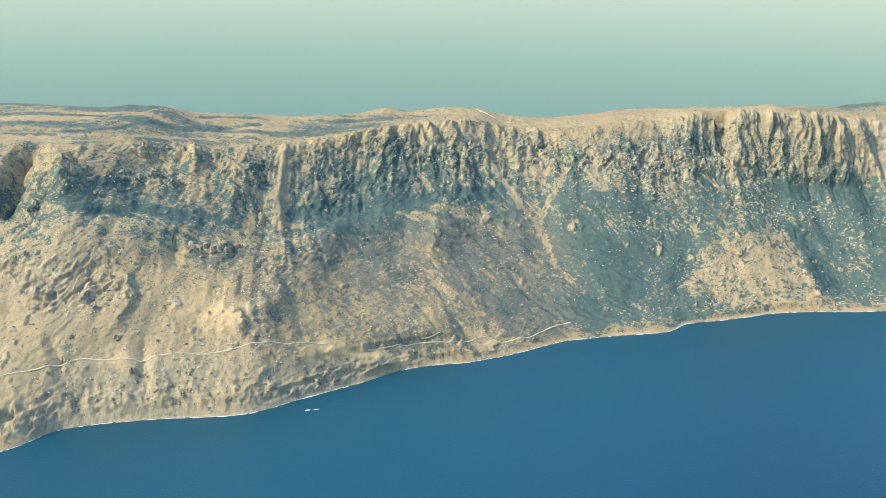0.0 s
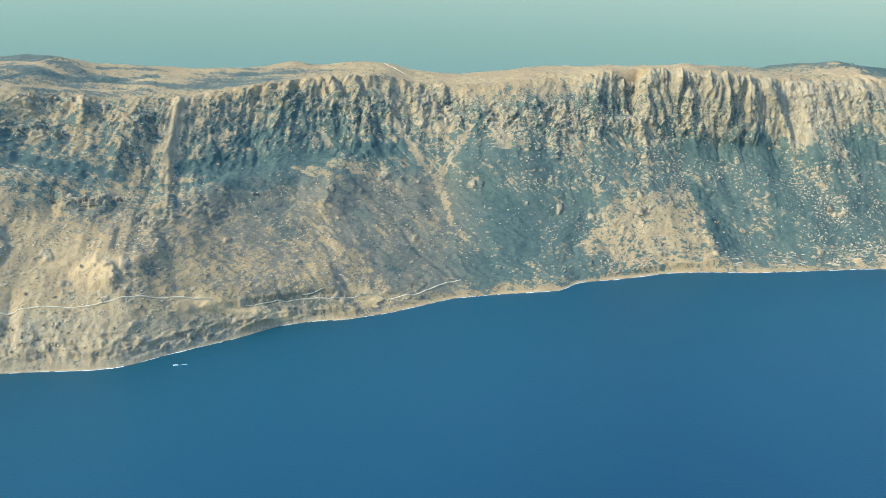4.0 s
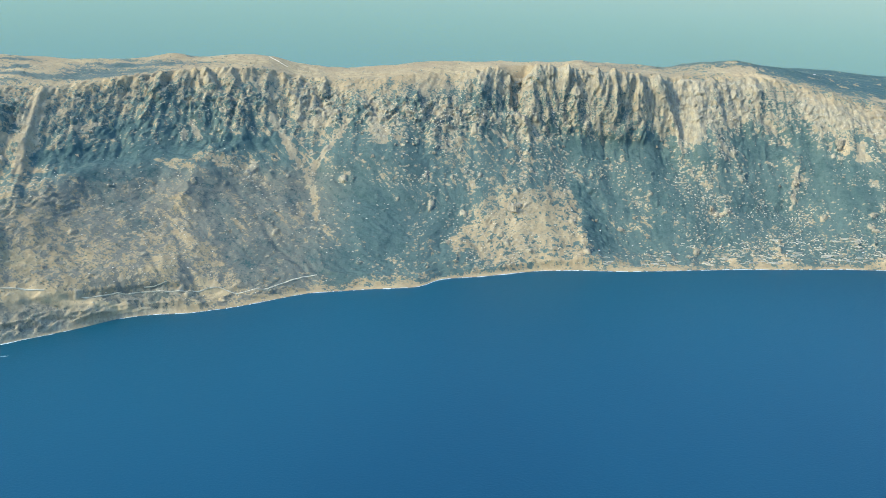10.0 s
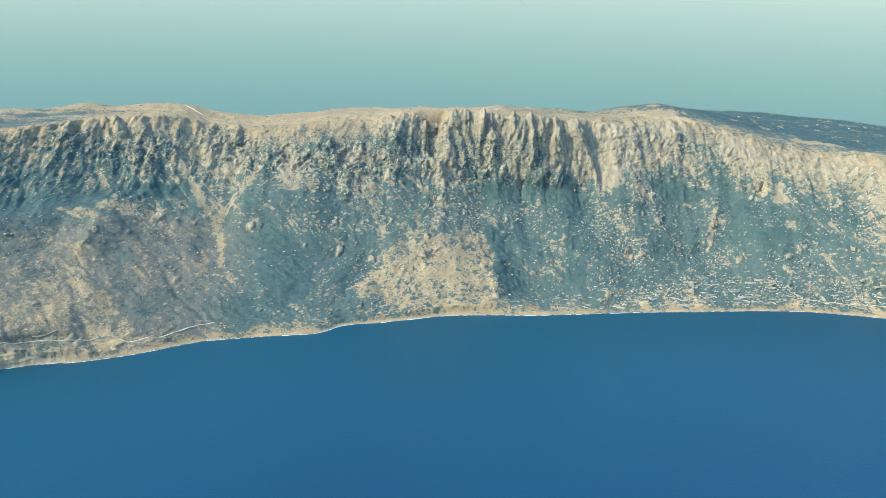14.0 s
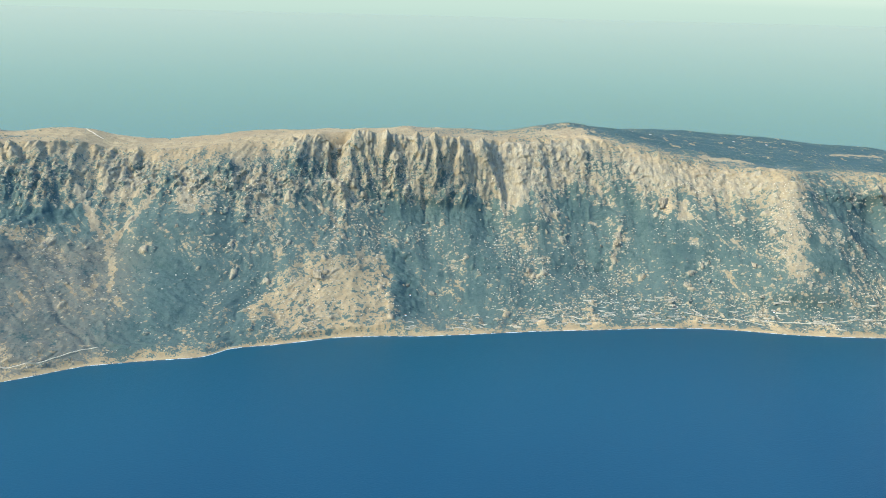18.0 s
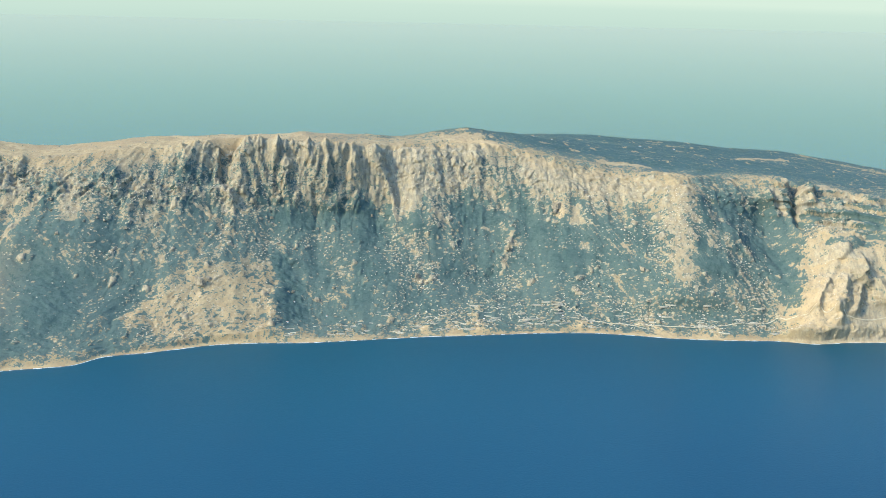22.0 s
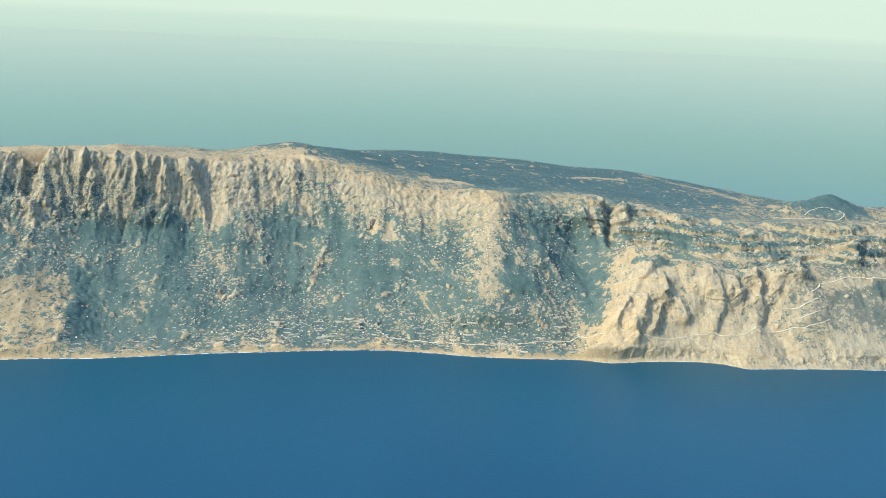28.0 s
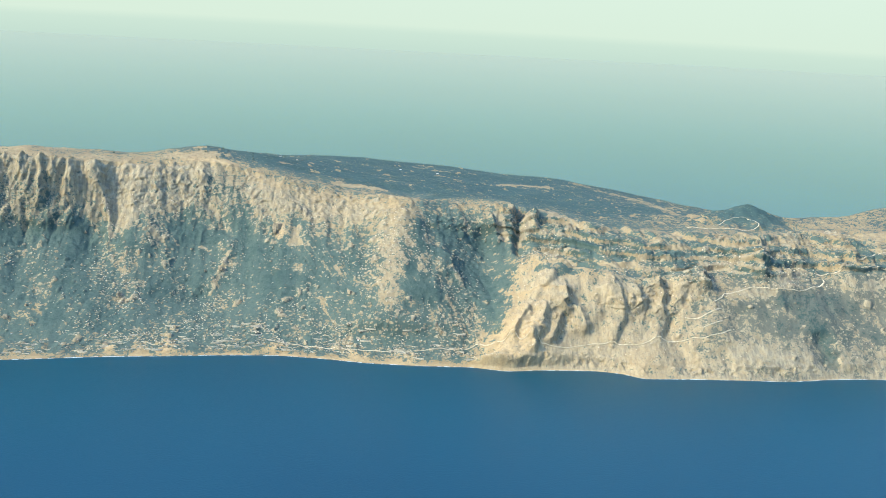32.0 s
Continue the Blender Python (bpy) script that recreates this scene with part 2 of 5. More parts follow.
def lumps(x, y, seed, density):
    """One block of rock to a cell, or none, with steep sides. 0 to 1."""
    out = np.zeros_like(x)
    on = density > 0.02
    px, py, want = x[on], y[on], density[on]
    ix, iy = np.floor(px).astype(np.int64), np.floor(py).astype(np.int64)
    best = np.zeros_like(px)
    for ox in (-1, 0, 1):
        for oy in (-1, 0, 1):
            cx, cy = ix + ox, iy + oy
            dx, dy = px - cx - lattice(cx, cy, seed), py - cy - lattice(cx, cy, seed + 1)
            turn = lattice(cx, cy, seed + 4) - 0.5
            r = 0.24 + 0.4 * lattice(cx, cy, seed + 2) ** 2
            q = np.maximum(np.abs(dx + turn * dy), np.abs(dy - turn * dx) * 0.8) * 0.55 + 0.45 * np.hypot(dx, dy)
            h = np.clip(2.2 * (1 - q / r), 0, 1) * (0.4 + 0.6 * r / 0.64)
            best = np.maximum(best, np.where(lattice(cx, cy, seed + 3) < want, h, 0))
    out[on] = best
    return out


def strokes(X, V, S, rag, rows):
    """Ragged marks on the slope along paths of (x, v, half width); each row starts with its strength."""
    out = np.zeros_like(X)
    for much, path in rows:
        p = np.array(path, float)
        reach = p[:, 2].max() * 2.2 + 2
        a, b = np.searchsorted(XS, [p[:, 0].min() - reach, p[:, 0].max() + reach])
        cols = np.clip(np.searchsorted(XS, p[:, 0]), 0, len(XS) - 1)
        ps = np.array([np.interp(v, V[0], S[c]) for c, v in zip(cols, p[:, 1])])
        x, s = X[a:b], S[a:b]
        near_by = np.full(x.shape, 9.0)
        for k in range(max(len(p) - 1, 1)):
            n = min(k + 1, len(p) - 1)
            ex, es = p[n, 0] - p[k, 0], ps[n] - ps[k]
            t = np.clip(((x - p[k, 0]) * ex + (s - ps[k]) * es) / (ex * ex + es * es + 1e-6), 0, 1)
            gap = np.hypot(x - p[k, 0] - t * ex, s - ps[k] - t * es)
            near_by = np.minimum(near_by, (gap + 2.0 * rag[a:b]) / (p[k, 2] + t * (p[n, 2] - p[k, 2])))
        mark = much * (1 - smooth(near_by + 0.55 * rag[a:b], 0.6, 1.2))
        out[a:b] = np.maximum(out[a:b], mark)
    return out


def line(xs, *pairs):
    """A smooth function of x through the (x, value) pairs."""
    p = np.array(pairs, float)
    fine = np.arange(p[0, 0] - 40, p[-1, 0] + 40, 1.0)
    v = np.interp(fine, p[:, 0], p[:, 1])
    k = np.exp(-(np.arange(-12, 13) / 5.0) ** 2)
    v = np.convolve(np.pad(v, 12, "edge"), k / k.sum(), "valid")
    return np.interp(xs, fine, v)


# ---- the island: coast, foot, mid slope, cliff foot, rim, crest, far plateau, far coast ----
XS = np.concatenate([np.arange(-640, -420, 4.0), np.arange(-420, 600, 0.58), np.arange(600, 760, 2.0)])
ROWS = [40, 105, 105, 120, 60, 40, 14]


def coast_y(x):
    a = line(x, (-640, 372), (-480, 385), (-420, 395), (-364, 412), (-358, 417), (-349, 433), (-329, 441), (-304, 446), (-280, 448.5),
             (-267, 453), (-250, 468), (-233, 480.5), (-218, 492), (-206, 504), (-188, 512), (-174, 514), (-151, 525.6), (-120, 547.6),
             (-89, 556.5), (-61, 562.5), (-51, 576.5), (-27, 583), (5, 596.2), (29, 599.4))
    b = line(x, (29, 599.4), (55, 599.5), (71, 602), (90, 605), (120, 610.3), (156, 613.5), (190, 617.5), (219, 617.8), (244, 613),
             (266, 607), (295, 603.6), (324, 603), (346, 596.4), (366, 600), (396, 600), (414, 595), (420, 587), (459, 588), (508, 586),
             (538, 592), (564, 593), (620, 590), (760, 575))
    return np.where(x < 29, a, b)


CREST_LIFT = [(-640, 3), (-440, 3.2), (-398, 2.6), (-375, 1.9), (-347, 4.7), (-326, 0.8), (-298, 1.1), (-266, 1.7), (-232, 1.0), (-217, 3.4), (-203, 0), (-179, 3), (-155, 3), (-146, 0.5),
              (-125, 0.5), (-111, -1.5), (-93, -2.6), (-75, -2.6), (-46, -1.2), (-23, -2.3), (0, -2.5), (21, -4), (32, -3.7), (48, -1.2), (70, -2.3), (101, -4.7), (114, -5.7), (138, -3.1),
              (158, -1.6), (177, -3), (230, 0), (530, 0), (600, -4.4), (624, -1.1), (646, 6), (700, 8), (760, 8)]


def profile(x):
    """The y and z of the seven lines along the island, and of its sea bed."""
    Y, Z = [coast_y(x)], [np.zeros_like(x)]
    Y.append(line(x, (-640, 395), (-480, 408), (-340, 457), (-264, 473), (-218, 506), (-187, 523), (-163, 531), (-107, 569), (-60, 579),
                  (-30, 596), (30, 616), (65, 622), (106, 629), (153, 629), (215, 632), (260, 625), (320, 617), (345, 608), (385, 616),
                  (419, 607), (460, 606), (500, 603), (564, 608), (760, 592)))
    Z.append(line(x, (-640, 22), (-340, 20.5), (-264, 16), (-218, 10.6), (-187, 10), (-163, 4.8), (-107, 6.5), (-60, 5), (-30, 4.4),
                  (65, 4.5), (106, 4.2), (153, 3.2), (215, 4), (320, 5), (345, 8), (385, 13), (419, 11), (460, 16), (500, 15), (760, 14)))
    Y.append(line(x, (-640, 455), (-480, 470), (-355, 481), (-300, 500), (-268, 493), (-236, 562), (-195, 585), (-170, 604), (-124, 626),
                  (-88, 624), (-30, 622), (-7, 636), (27, 660), (65, 661), (120, 664), (170, 674), (212, 665), (257, 655), (287, 650),
                  (316, 650), (357, 640), (380, 630), (419, 620), (441, 630), (468, 626), (500, 622), (560, 628), (760, 640)))
    Z.append(line(x, (-640, 40), (-355, 40.5), (-300, 38), (-264, 31), (-236, 34), (-195, 31), (-170, 35), (-124, 30), (-88, 28),
                  (-30, 18), (-7, 23.5), (27, 25), (65, 25), (120, 18.5), (170, 18.5), (212, 23.5), (257, 24.3), (287, 27), (316, 28),
                  (357, 32), (380, 33), (419, 27), (441, 41), (468, 38), (500, 32), (760, 30)))
    Y.append(line(x, (-640, 510), (-480, 520), (-371, 518), (-333, 539), (-304, 548), (-270, 586), (-236, 612), (-195, 640), (-160, 652),
                  (-124, 666), (-88, 668), (-60, 680), (-30, 690), (13, 697), (40, 704), (65, 703), (109, 711), (136, 714), (179, 711),
                  (212, 708), (257, 696), (287, 691), (316, 684), (357, 692), (383, 672), (412, 645), (441, 644), (502, 645), (760, 660)))
    Z.append(line(x, (-640, 62), (-480, 62), (-371, 70), (-333, 68), (-304, 58), (-270, 54), (-236, 60), (-195, 58), (-124, 54), (-88, 60),
                  (-30, 59), (13, 57), (40, 57), (65, 51), (109, 44), (136, 54), (179, 49), (212, 53), (257, 53), (287, 57), (316, 56),
                  (357, 56.5), (383, 51), (412, 49), (441, 50), (468, 50), (502, 54), (760, 50)))
    Y.append(line(x, (-640, 540), (-480, 545), (-371, 547), (-345, 585), (-333, 602), (-307, 608), (-270, 630), (-233, 656), (-190, 681),
                  (-150, 698), (-115, 702), (-63, 712), (9, 724), (75, 728), (110, 740), (165, 750), (180, 748), (220, 738), (260, 727),
                  (287, 709), (316, 712), (357, 704), (395, 700), (420, 684), (441, 672), (468, 672), (502, 674), (560, 690), (760, 690)))
    Z.append(line(x, (-640, 92), (-371, 95), (-333, 90), (-307, 87), (-270, 86), (-233, 87.5), (-190, 89), (-160, 89), (-140, 85), (-115, 85.5),
                  (-63, 91), (9, 90.5), (75, 90), (110, 89.5), (165, 92), (180, 89), (220, 81), (260, 76), (287, 73), (316, 73), (357, 77.5),
                  (385, 72), (420, 69), (441, 67), (468, 66), (502, 69), (560, 66), (760, 64))
             + line(x, (-640, 0), (-245, 0), (-225, 2.4), (-155, 2), (-120, 0), (-35, 0), (-20, 3), (0, 4.6), (20, 4), (50, 3), (100, 1.2), (120, 0), (760, 0)))
    Y.append(line(x, (-640, 660), (-348, 660), (-300, 690), (-178, 728), (-100, 745), (0, 764), (110, 780), (165, 788), (268, 800), (340, 800),
                  (420, 770), (526, 770), (760, 770)))
    Z.append(line(x, (-640, 101), (-365, 100.5), (-330, 96), (-270, 91), (-219, 93), (-177, 92.5), (-150, 91.5), (-124, 88), (-80, 91), (-52, 94),
                  (-17, 94), (28, 96), (75, 95.5), (117, 97), (160, 98), (185, 95.5), (230, 87), (268, 80), (340, 72), (420, 62), (470, 62),
                  (540, 60), (600, 68), (760, 70)) + line(x, *CREST_LIFT))
    Y.append(line(x, (-640, 900), (760, 925)))
    Z.append(line(x, (-640, 40), (0, 45), (100, 60), (138, 75), (154, 79), (209, 75), (255, 73.5), (348, 69), (396, 62), (445, 59), (494, 52),
                  (545, 44), (580, 38), (610, 24), (640, 6), (680, -4), (760, -6))
             + line(x, (-640, 0), (120, -2), (140, -4), (160, -3), (228, 1), (272, 3.6), (320, 2.6), (350, 2.2), (370, 2.9), (412, 5.2), (450, 3.8), (476, 2.6), (506, 2.2), (535, 1.6), (570, 0), (760, 0)))
    Y.append(line(x, (-640, 1180), (760, 1180)))
    Z.append(np.full_like(x, -4.0))
    return np.array(Y), np.array(Z)


def build_island():
    PY, PZ = profile(XS)
    wall = np.interp(XS, *zip(*CLIFFS))
    PY[4] += 9 * fbm(XS / 38, XS * 0, 201, 4) * (1 - 0.4 * wall)
    PZ[4] += 1.6 * fbm(XS / 17, XS * 0, 203, 4)
    PY[3] += 7 * fbm(XS / 30, XS * 0, 207, 4)
    PZ[3] += 5 * fbm(XS / 26, XS * 0, 209, 4)
    vs = np.concatenate([[-0.12, -0.04]] + [i + np.arange(n) / n for i, n in enumerate(ROWS)] + [[7.0]])
    V, X = np.meshgrid(vs, XS)
    k = np.clip(np.floor(V).astype(int), 0, 6)
    f = V - k
    col = np.arange(len(XS))[:, None] + 0 * k
    y = PY[k, col] * (1 - f) + PY[k + 1, col] * f
    z = PZ[k, col] * (1 - f) + PZ[k + 1, col] * f
    # the cape rises in a cliff to a ledge
    f2 = np.where((k == 2), 0.3 * f + 0.7 * smooth(f, 0.0, 0.42), f)
    w = smooth(X, 345, 372) * (1 - smooth(X, 432, 455)) * (k == 2)
    z = z * (1 - w) + w * (PZ[k, col] * (1 - f2) + PZ[k + 1, col] * f2)
    # round the breaks of slope along each column
    for turn in range(60):
        n = -1 if turn < 8 else 130
        z[:, 3:n] = z[:, 3:n] * 0.5 + 0.25 * (z[:, 2:n - 1] + z[:, 4:n + 1 if n + 1 else None])
        y[:, 3:n] = y[:, 3:n] * 0.5 + 0.25 * (y[:, 2:n - 1] + y[:, 4:n + 1 if n + 1 else None])
    ry, rz = y.copy(), z.copy()
    for _ in range(160):
        rz[:, 150:420] = rz[:, 150:420] * 0.4 + 0.3 * (rz[:, 147:417] + rz[:, 153:423])
        ry[:, 150:420] = ry[:, 150:420] * 0.4 + 0.3 * (ry[:, 147:417] + ry[:, 153:423])
    soft = (1 - wall)[:, None] * smooth(V, 2.0, 2.4)
    y, z = y + soft * (ry - y), z + soft * (rz - z)
    ty, tz = np.gradient(y, axis=1), np.gradient(z, axis=1)
    ln = np.sqrt(ty * ty + tz * tz) + 1e-9
    ny, nz = -tz / ln, ty / ln
    steep = smooth(tz / ln, 0.35, 0.8)
    d = np.zeros_like(X)

    S = np.cumsum(np.sqrt(np.gradient(y, axis=1) ** 2 + np.gradient(z, axis=1) ** 2), axis=1)
    bend = 0.16 * fbm(V * 4 + 9, X * 0.03, 77, 3) + 0.2 * fbm(X / 5, S / 5, 79, 3)

    def ridge(path, left, right, height):
        """A spur (or, with a negative height, a gully) along a path of (v, x); left and right: how wide its flanks are."""
        p = np.array(path, float)
        s = X - np.interp(V, p[:, 0], p[:, 1])
        s = s + min(left + right, 14) * bend
        far = np.abs(s / np.where(s < 0, left, right))
        shape = np.exp(-far ** 2) if left + right > 26 else np.clip(1 - 0.62 * far, 0, 1) ** 1.15
        lo, hi = p[0, 0], p[-1, 0]
        return height * shape * smooth(V, lo - 0.15, lo + (1.0 if lo < 0.2 else 0.15)) * (1 - smooth(V, hi - 0.1, hi + 0.15))

    for spur in SPURS:
        d += ridge(*spur) * (1 - (smooth(V, 3.92, 4.1) if spur[3] > 0 else smooth(V, 4.1, 4.35)))
    top = smooth(V, 3.95, 4.15)
    low = smooth(V, 0.05, 0.5)
    warp = 5 * fbm(X * 0.03, V * 2, 5, 3)
    slope = (1 - top) * low
    cape, left = smooth(X, 335, 375), 1 - smooth(X, -300, -230)
    rag = fbm(X / 3.6, S / 3.6, 401, 4, 0.62)
    marks = {key: strokes(X, V, S, rag, rows) for key, rows in (("dense_and_shaded", DENSE_AND_SHADED), ("bare_and_sunlit", BARE_AND_SUNLIT), ("crag", CRAGS))}
    # hollows, spurs and gullies down the slope
    lean = 0.5 * (1 - smooth(X, -130, -40)) * smooth(X, -300, -240)
    Q = X + warp + lean * S
    calm = 1 - 0.6 * smooth(X, 335, 375) * (1 - smooth(V, 1.7, 2.0))
    d += slope * 2.4 * fbm(Q / 36, S / 80, 11, 3)
    d += slope * calm * 1.5 * np.abs(fbm(Q / 12, S / 60, 23, 3, 0.5))
    d += slope * calm * 0.7 * fbm(Q / 9, S / 16, 29, 3, 0.55)
    tilted = fbm((X + 0.8 * S + 2 * warp) / 12, S / 50, 27, 4, 0.6)
    d += slope * 1.3 * np.abs(tilted) * smooth(X, -290, -250) * (1 - smooth(X, -90, -50)) * (1 - smooth(V, 2.6, 3.0))
    # the cliffs: upright buttresses, broken into towers
    toe = 0.5 * fbm(X / 13, X * 0 + 3.0, 211, 4, 0.6, True) + 0.3 * fbm(X / 5, S / 9, 213, 2)
    cliff = smooth(V, 2.92 - toe, 3.4 - toe) * (1 - smooth(V, 4.0, 4.2)) * (0.06 + 0.94 * wall[:, None])
    wx, ws = X + 2.0 * fbm(X / 9, S / 9, 33, 3), S + 3.0 * fbm(X / 8, S / 8, 35, 3)
    pillars, ribs = flutes(X + 0.12 * S, S, 10.5, 501), flutes(X - 0.1 * S, S, 4.6, 511)
    d += cliff * (3.2 * pillars + 1.2 * ribs - 1.3)
    cleft = cliff * smooth(0.62 * pillars + 0.38 * ribs, 0.5, 0.12)
    d += crack(cliff * 1.1, wx / 5.2, ws / 11.0, 301) + crack(cliff * 0.55, X / 2.4, S / 6.0, 311)
    # broken ground: crags and ledges
    crags = marks["crag"] * smooth(V, 0.0, 0.2)
    d += crags * smooth(V, 2.5, 3.0) * 0.9 * flutes(X + 0.15 * S, S, 6.5, 521)
    d += crack(crags * 1.7, wx / 5.5, ws / 5.0, 351) + crack(crags * 0.9, X / 2.4, S / 2.2, 361)
    planes = cape * slope * smooth(V, 0.9, 1.4) * (1 - smooth(V, 2.5, 2.75)) * (1 - smooth(X, 470, 500))
    d += planes * 3.2 * (flutes(X - 0.35 * S, S, 17, 531) - 0.4)
    beds = cape * slope * smooth(V, 2.75, 3.0) * smooth(fbm(X / 20, S / 20, 247, 3), -0.3, 0.3)
    d += crack(beds * 1.2, wx / 9, ws / 3.4, 395)
    bed = (z + 0.03 * X + 2.2 * fbm(X / 30, V, 47, 2)) / 4.8
    d += cape * smooth(V, 2.75, 3.0) * (1 - smooth(V, 4.1, 4.4)) * 4.2 * smooth(fbm(X / 26, np.floor(bed) * 3.7, 57, 3), -0.4, 0.1) * (smooth(bed % 1.0, 0.45, 0.7) - (bed % 1.0))
    # outcrops and boulders that stand out of the slope, in swarms
    field = 0.16 + 0.5 * smooth(X, 60, 130) * (1 - smooth(X, 325, 345)) * (1 - smooth(V, 3.2, 3.6))
    field = field + 0.36 * smooth(X, -110, -70) * (1 - smooth(X, 40, 80)) * smooth(V, 2.2, 2.5) * (1 - smooth(V, 3.3, 3.6))
    field = field + 0.16 * left * (1 - smooth(V, 2.6, 2.9)) + 0.3 * cape * smooth(V, 2.4, 2.7) + 0.35 * smooth(X, -50, -30) * (1 - smooth(X, 34, 42)) * (1 - smooth(V, 2.2, 2.5))
    field = field * (1 - 0.85 * marks["dense_and_shaded"]) + 0.2 * marks["bare_and_sunlit"] + 0.25 * crags
    field = np.clip(field * (0.25 + 1.2 * smooth(fbm(Q / 15, S / 22, 71, 4, 0.6), -0.3, 0.35)), 0, 1) * (1 - top) * smooth(V, 0.2, 0.5)
    big, small = lumps(wx / 4.4, ws / 5.2, 601, field * 0.17), lumps(X / 2.0, S / 1.35, 611, field * 0.8)
    d += 1.2 * big + 0.36 * small
    knob = np.clip(1.6 * big + 1.8 * small, 0, 1)
    d += top * 1.6 * fbm(X / 40, y / 26, 53, 4) + top * 0.5 * fbm(X / 9, y / 7, 59, 3)
    d += 0.22 * smooth(V, 0, 0.15) * fbm(X / 2.6, S / 2.6, 61, 2, 0.6)
    # steep little cliffs along the water
    d += (1.9 - 1.0 * cape) * np.exp(-((V - 0.35) / 0.3) ** 2) * fbm((X + 0.3 * S) / 5.5, S / 5, 67, 4, 0.55, True) * (0.2 + 0.8 * (1 - smooth(X, -240, -120) * (1 - smooth(X, 320, 350))))
    d *= smooth(V, -0.02, 0.25) * (1 - smooth(V, 6.2, 6.9))
    y2, z2 = y + d * ny, z + d * nz
    z2 += 15 * np.clip(1 - np.hypot((X - 535) / 44, (y2 - 742) / 40) * (1 + 0.25 * fbm(X / 9, y / 9, 163, 3)), 0, 1) ** 1.25 * smooth(V, 3.9, 4.2)
    z2 = np.where(V < -0.001, -1.5 * (V < -0.03) - 1.5 * (V < -0.1), z2)
    y2 = np.where(V < -0.001, y + V * 20, y2)
    z2 = np.where((V > 0.02) & (V < 6.5) & (X < 560), np.maximum(z2, 0.06), z2)
    return X, V, y2, z2, steep, knob, S, cliff, marks, field, cleft, tilted


# how much of a sheer wall the upper slope is, along x
CLIFFS = [(-640, 0.25), (-330, 0.2), (-270, 0.3), (-225, 0.75), (-170, 0.85), (-140, 0.5), (-110, 0.2), (-40, 0.25), (-18, 0.8), (0, 1), (80, 1), (105, 0.55),
          (125, 0.3), (180, 0.35), (280, 0.15), (330, 0.25), (352, 0.4), (375, 0.4), (460, 0.4), (760, 0.4)]
# path of (v, x), width of the flank towards -x, towards +x, height
SPURS = [
    ([(3.1, -393), (4.05, -393)], 6, 5, -10), ([(2.75, -232), (3.9, -228)], 24, 26, -4), ([(1.0, -205), (1.6, -228), (2.6, -268)], 45, 45, 5),
    ([(2.3, -122), (4.0, -116)], 4, 5, -0.6), ([(2.3, -121), (4.0, -97)], 4, 5, -0.6), ([(1.9, -190), (2.9, -182)], 12, 14, 5),
    ([(2.9, -335), (3.9, -330)], 20, 14, -2.5), ([(2.4, -345), (2.95, -348)], 40, 30, 4),
    ([(0.3, 33), (1.4, 34), (2.4, 31)], 60, 14, 3.0), ([(1.0, 60), (3.0, 57)], 20, 26, -5), ([(2.4, 96), (3.95, 100)], 12, 9, -2), ([(2.7, 119), (4.0, 119)], 8, 24, 4),
    ([(1.5, 158), (3.2, 160)], 16, 10, -2.5), ([(1.3, 277), (4.02, 288)], 24, 34, 6), ([(0.8, 332), (3.3, 346)], 16, 12, -4.5),
    ([(0.3, 336), (1.4, 356), (2.6, 380)], 8, 45, 6), ([(0.2, 452), (2.8, 436)], 7, 6, -3), ([(0.1, 476), (2.6, 462)], 14, 14, 3), ([(0.3, 545), (2.6, 532)], 16, 14, 3),
]
# buttresses and clefts: left end, middle cliffs, the slopes beside them, the cape
SPURS += [
    ([(3.42, -367), (3.68, -371), (3.92, -376)], 11.2, 3.9, 5),
    ([(3.69, -315), (4.03, -319)], 6.8, 4.3, 5),
    ([(3.49, -333), (3.67, -336)], 5.9, 2.7, 2.6),
    ([(3.4, -285), (3.71, -288)], 7.4, 3.1, 3),
    ([(2.48, -264), (2.78, -268)], 6.5, 2.4, 3.2),
    ([(1.43, -277), (1.83, -279)], 12.9, 1.8, 4),
    ([(2.37, -312), (2.81, -316)], 4.4, 2.2, -2.6),
    ([(1.51, -331), (2.01, -327), (2.23, -333)], 7.8, 2.1, 2.6),
    ([(2.42, -290), (2.63, -292)], 6.2, 2.0, 3),
    ([(2.84, -270), (3.26, -272), (3.65, -272), (4.0, -271)], 4.2, 4.2, 3),
    ([(3.84, -342), (4.07, -346)], 6.0, 2.7, 2.2),
    ([(3.23, -339), (3.35, -349)], 5.6, 2.5, 2.2),
    ([(0.33, -342), (1.04, -351), (1.41, -357)], 2.9, 2.9, -1.6),
    ([(0.4, -314), (1.36, -320)], 3.0, 2.5, -1.2),
    ([(0.6, -224), (1.09, -244)], 3.7, 3.2, -1.2),
]
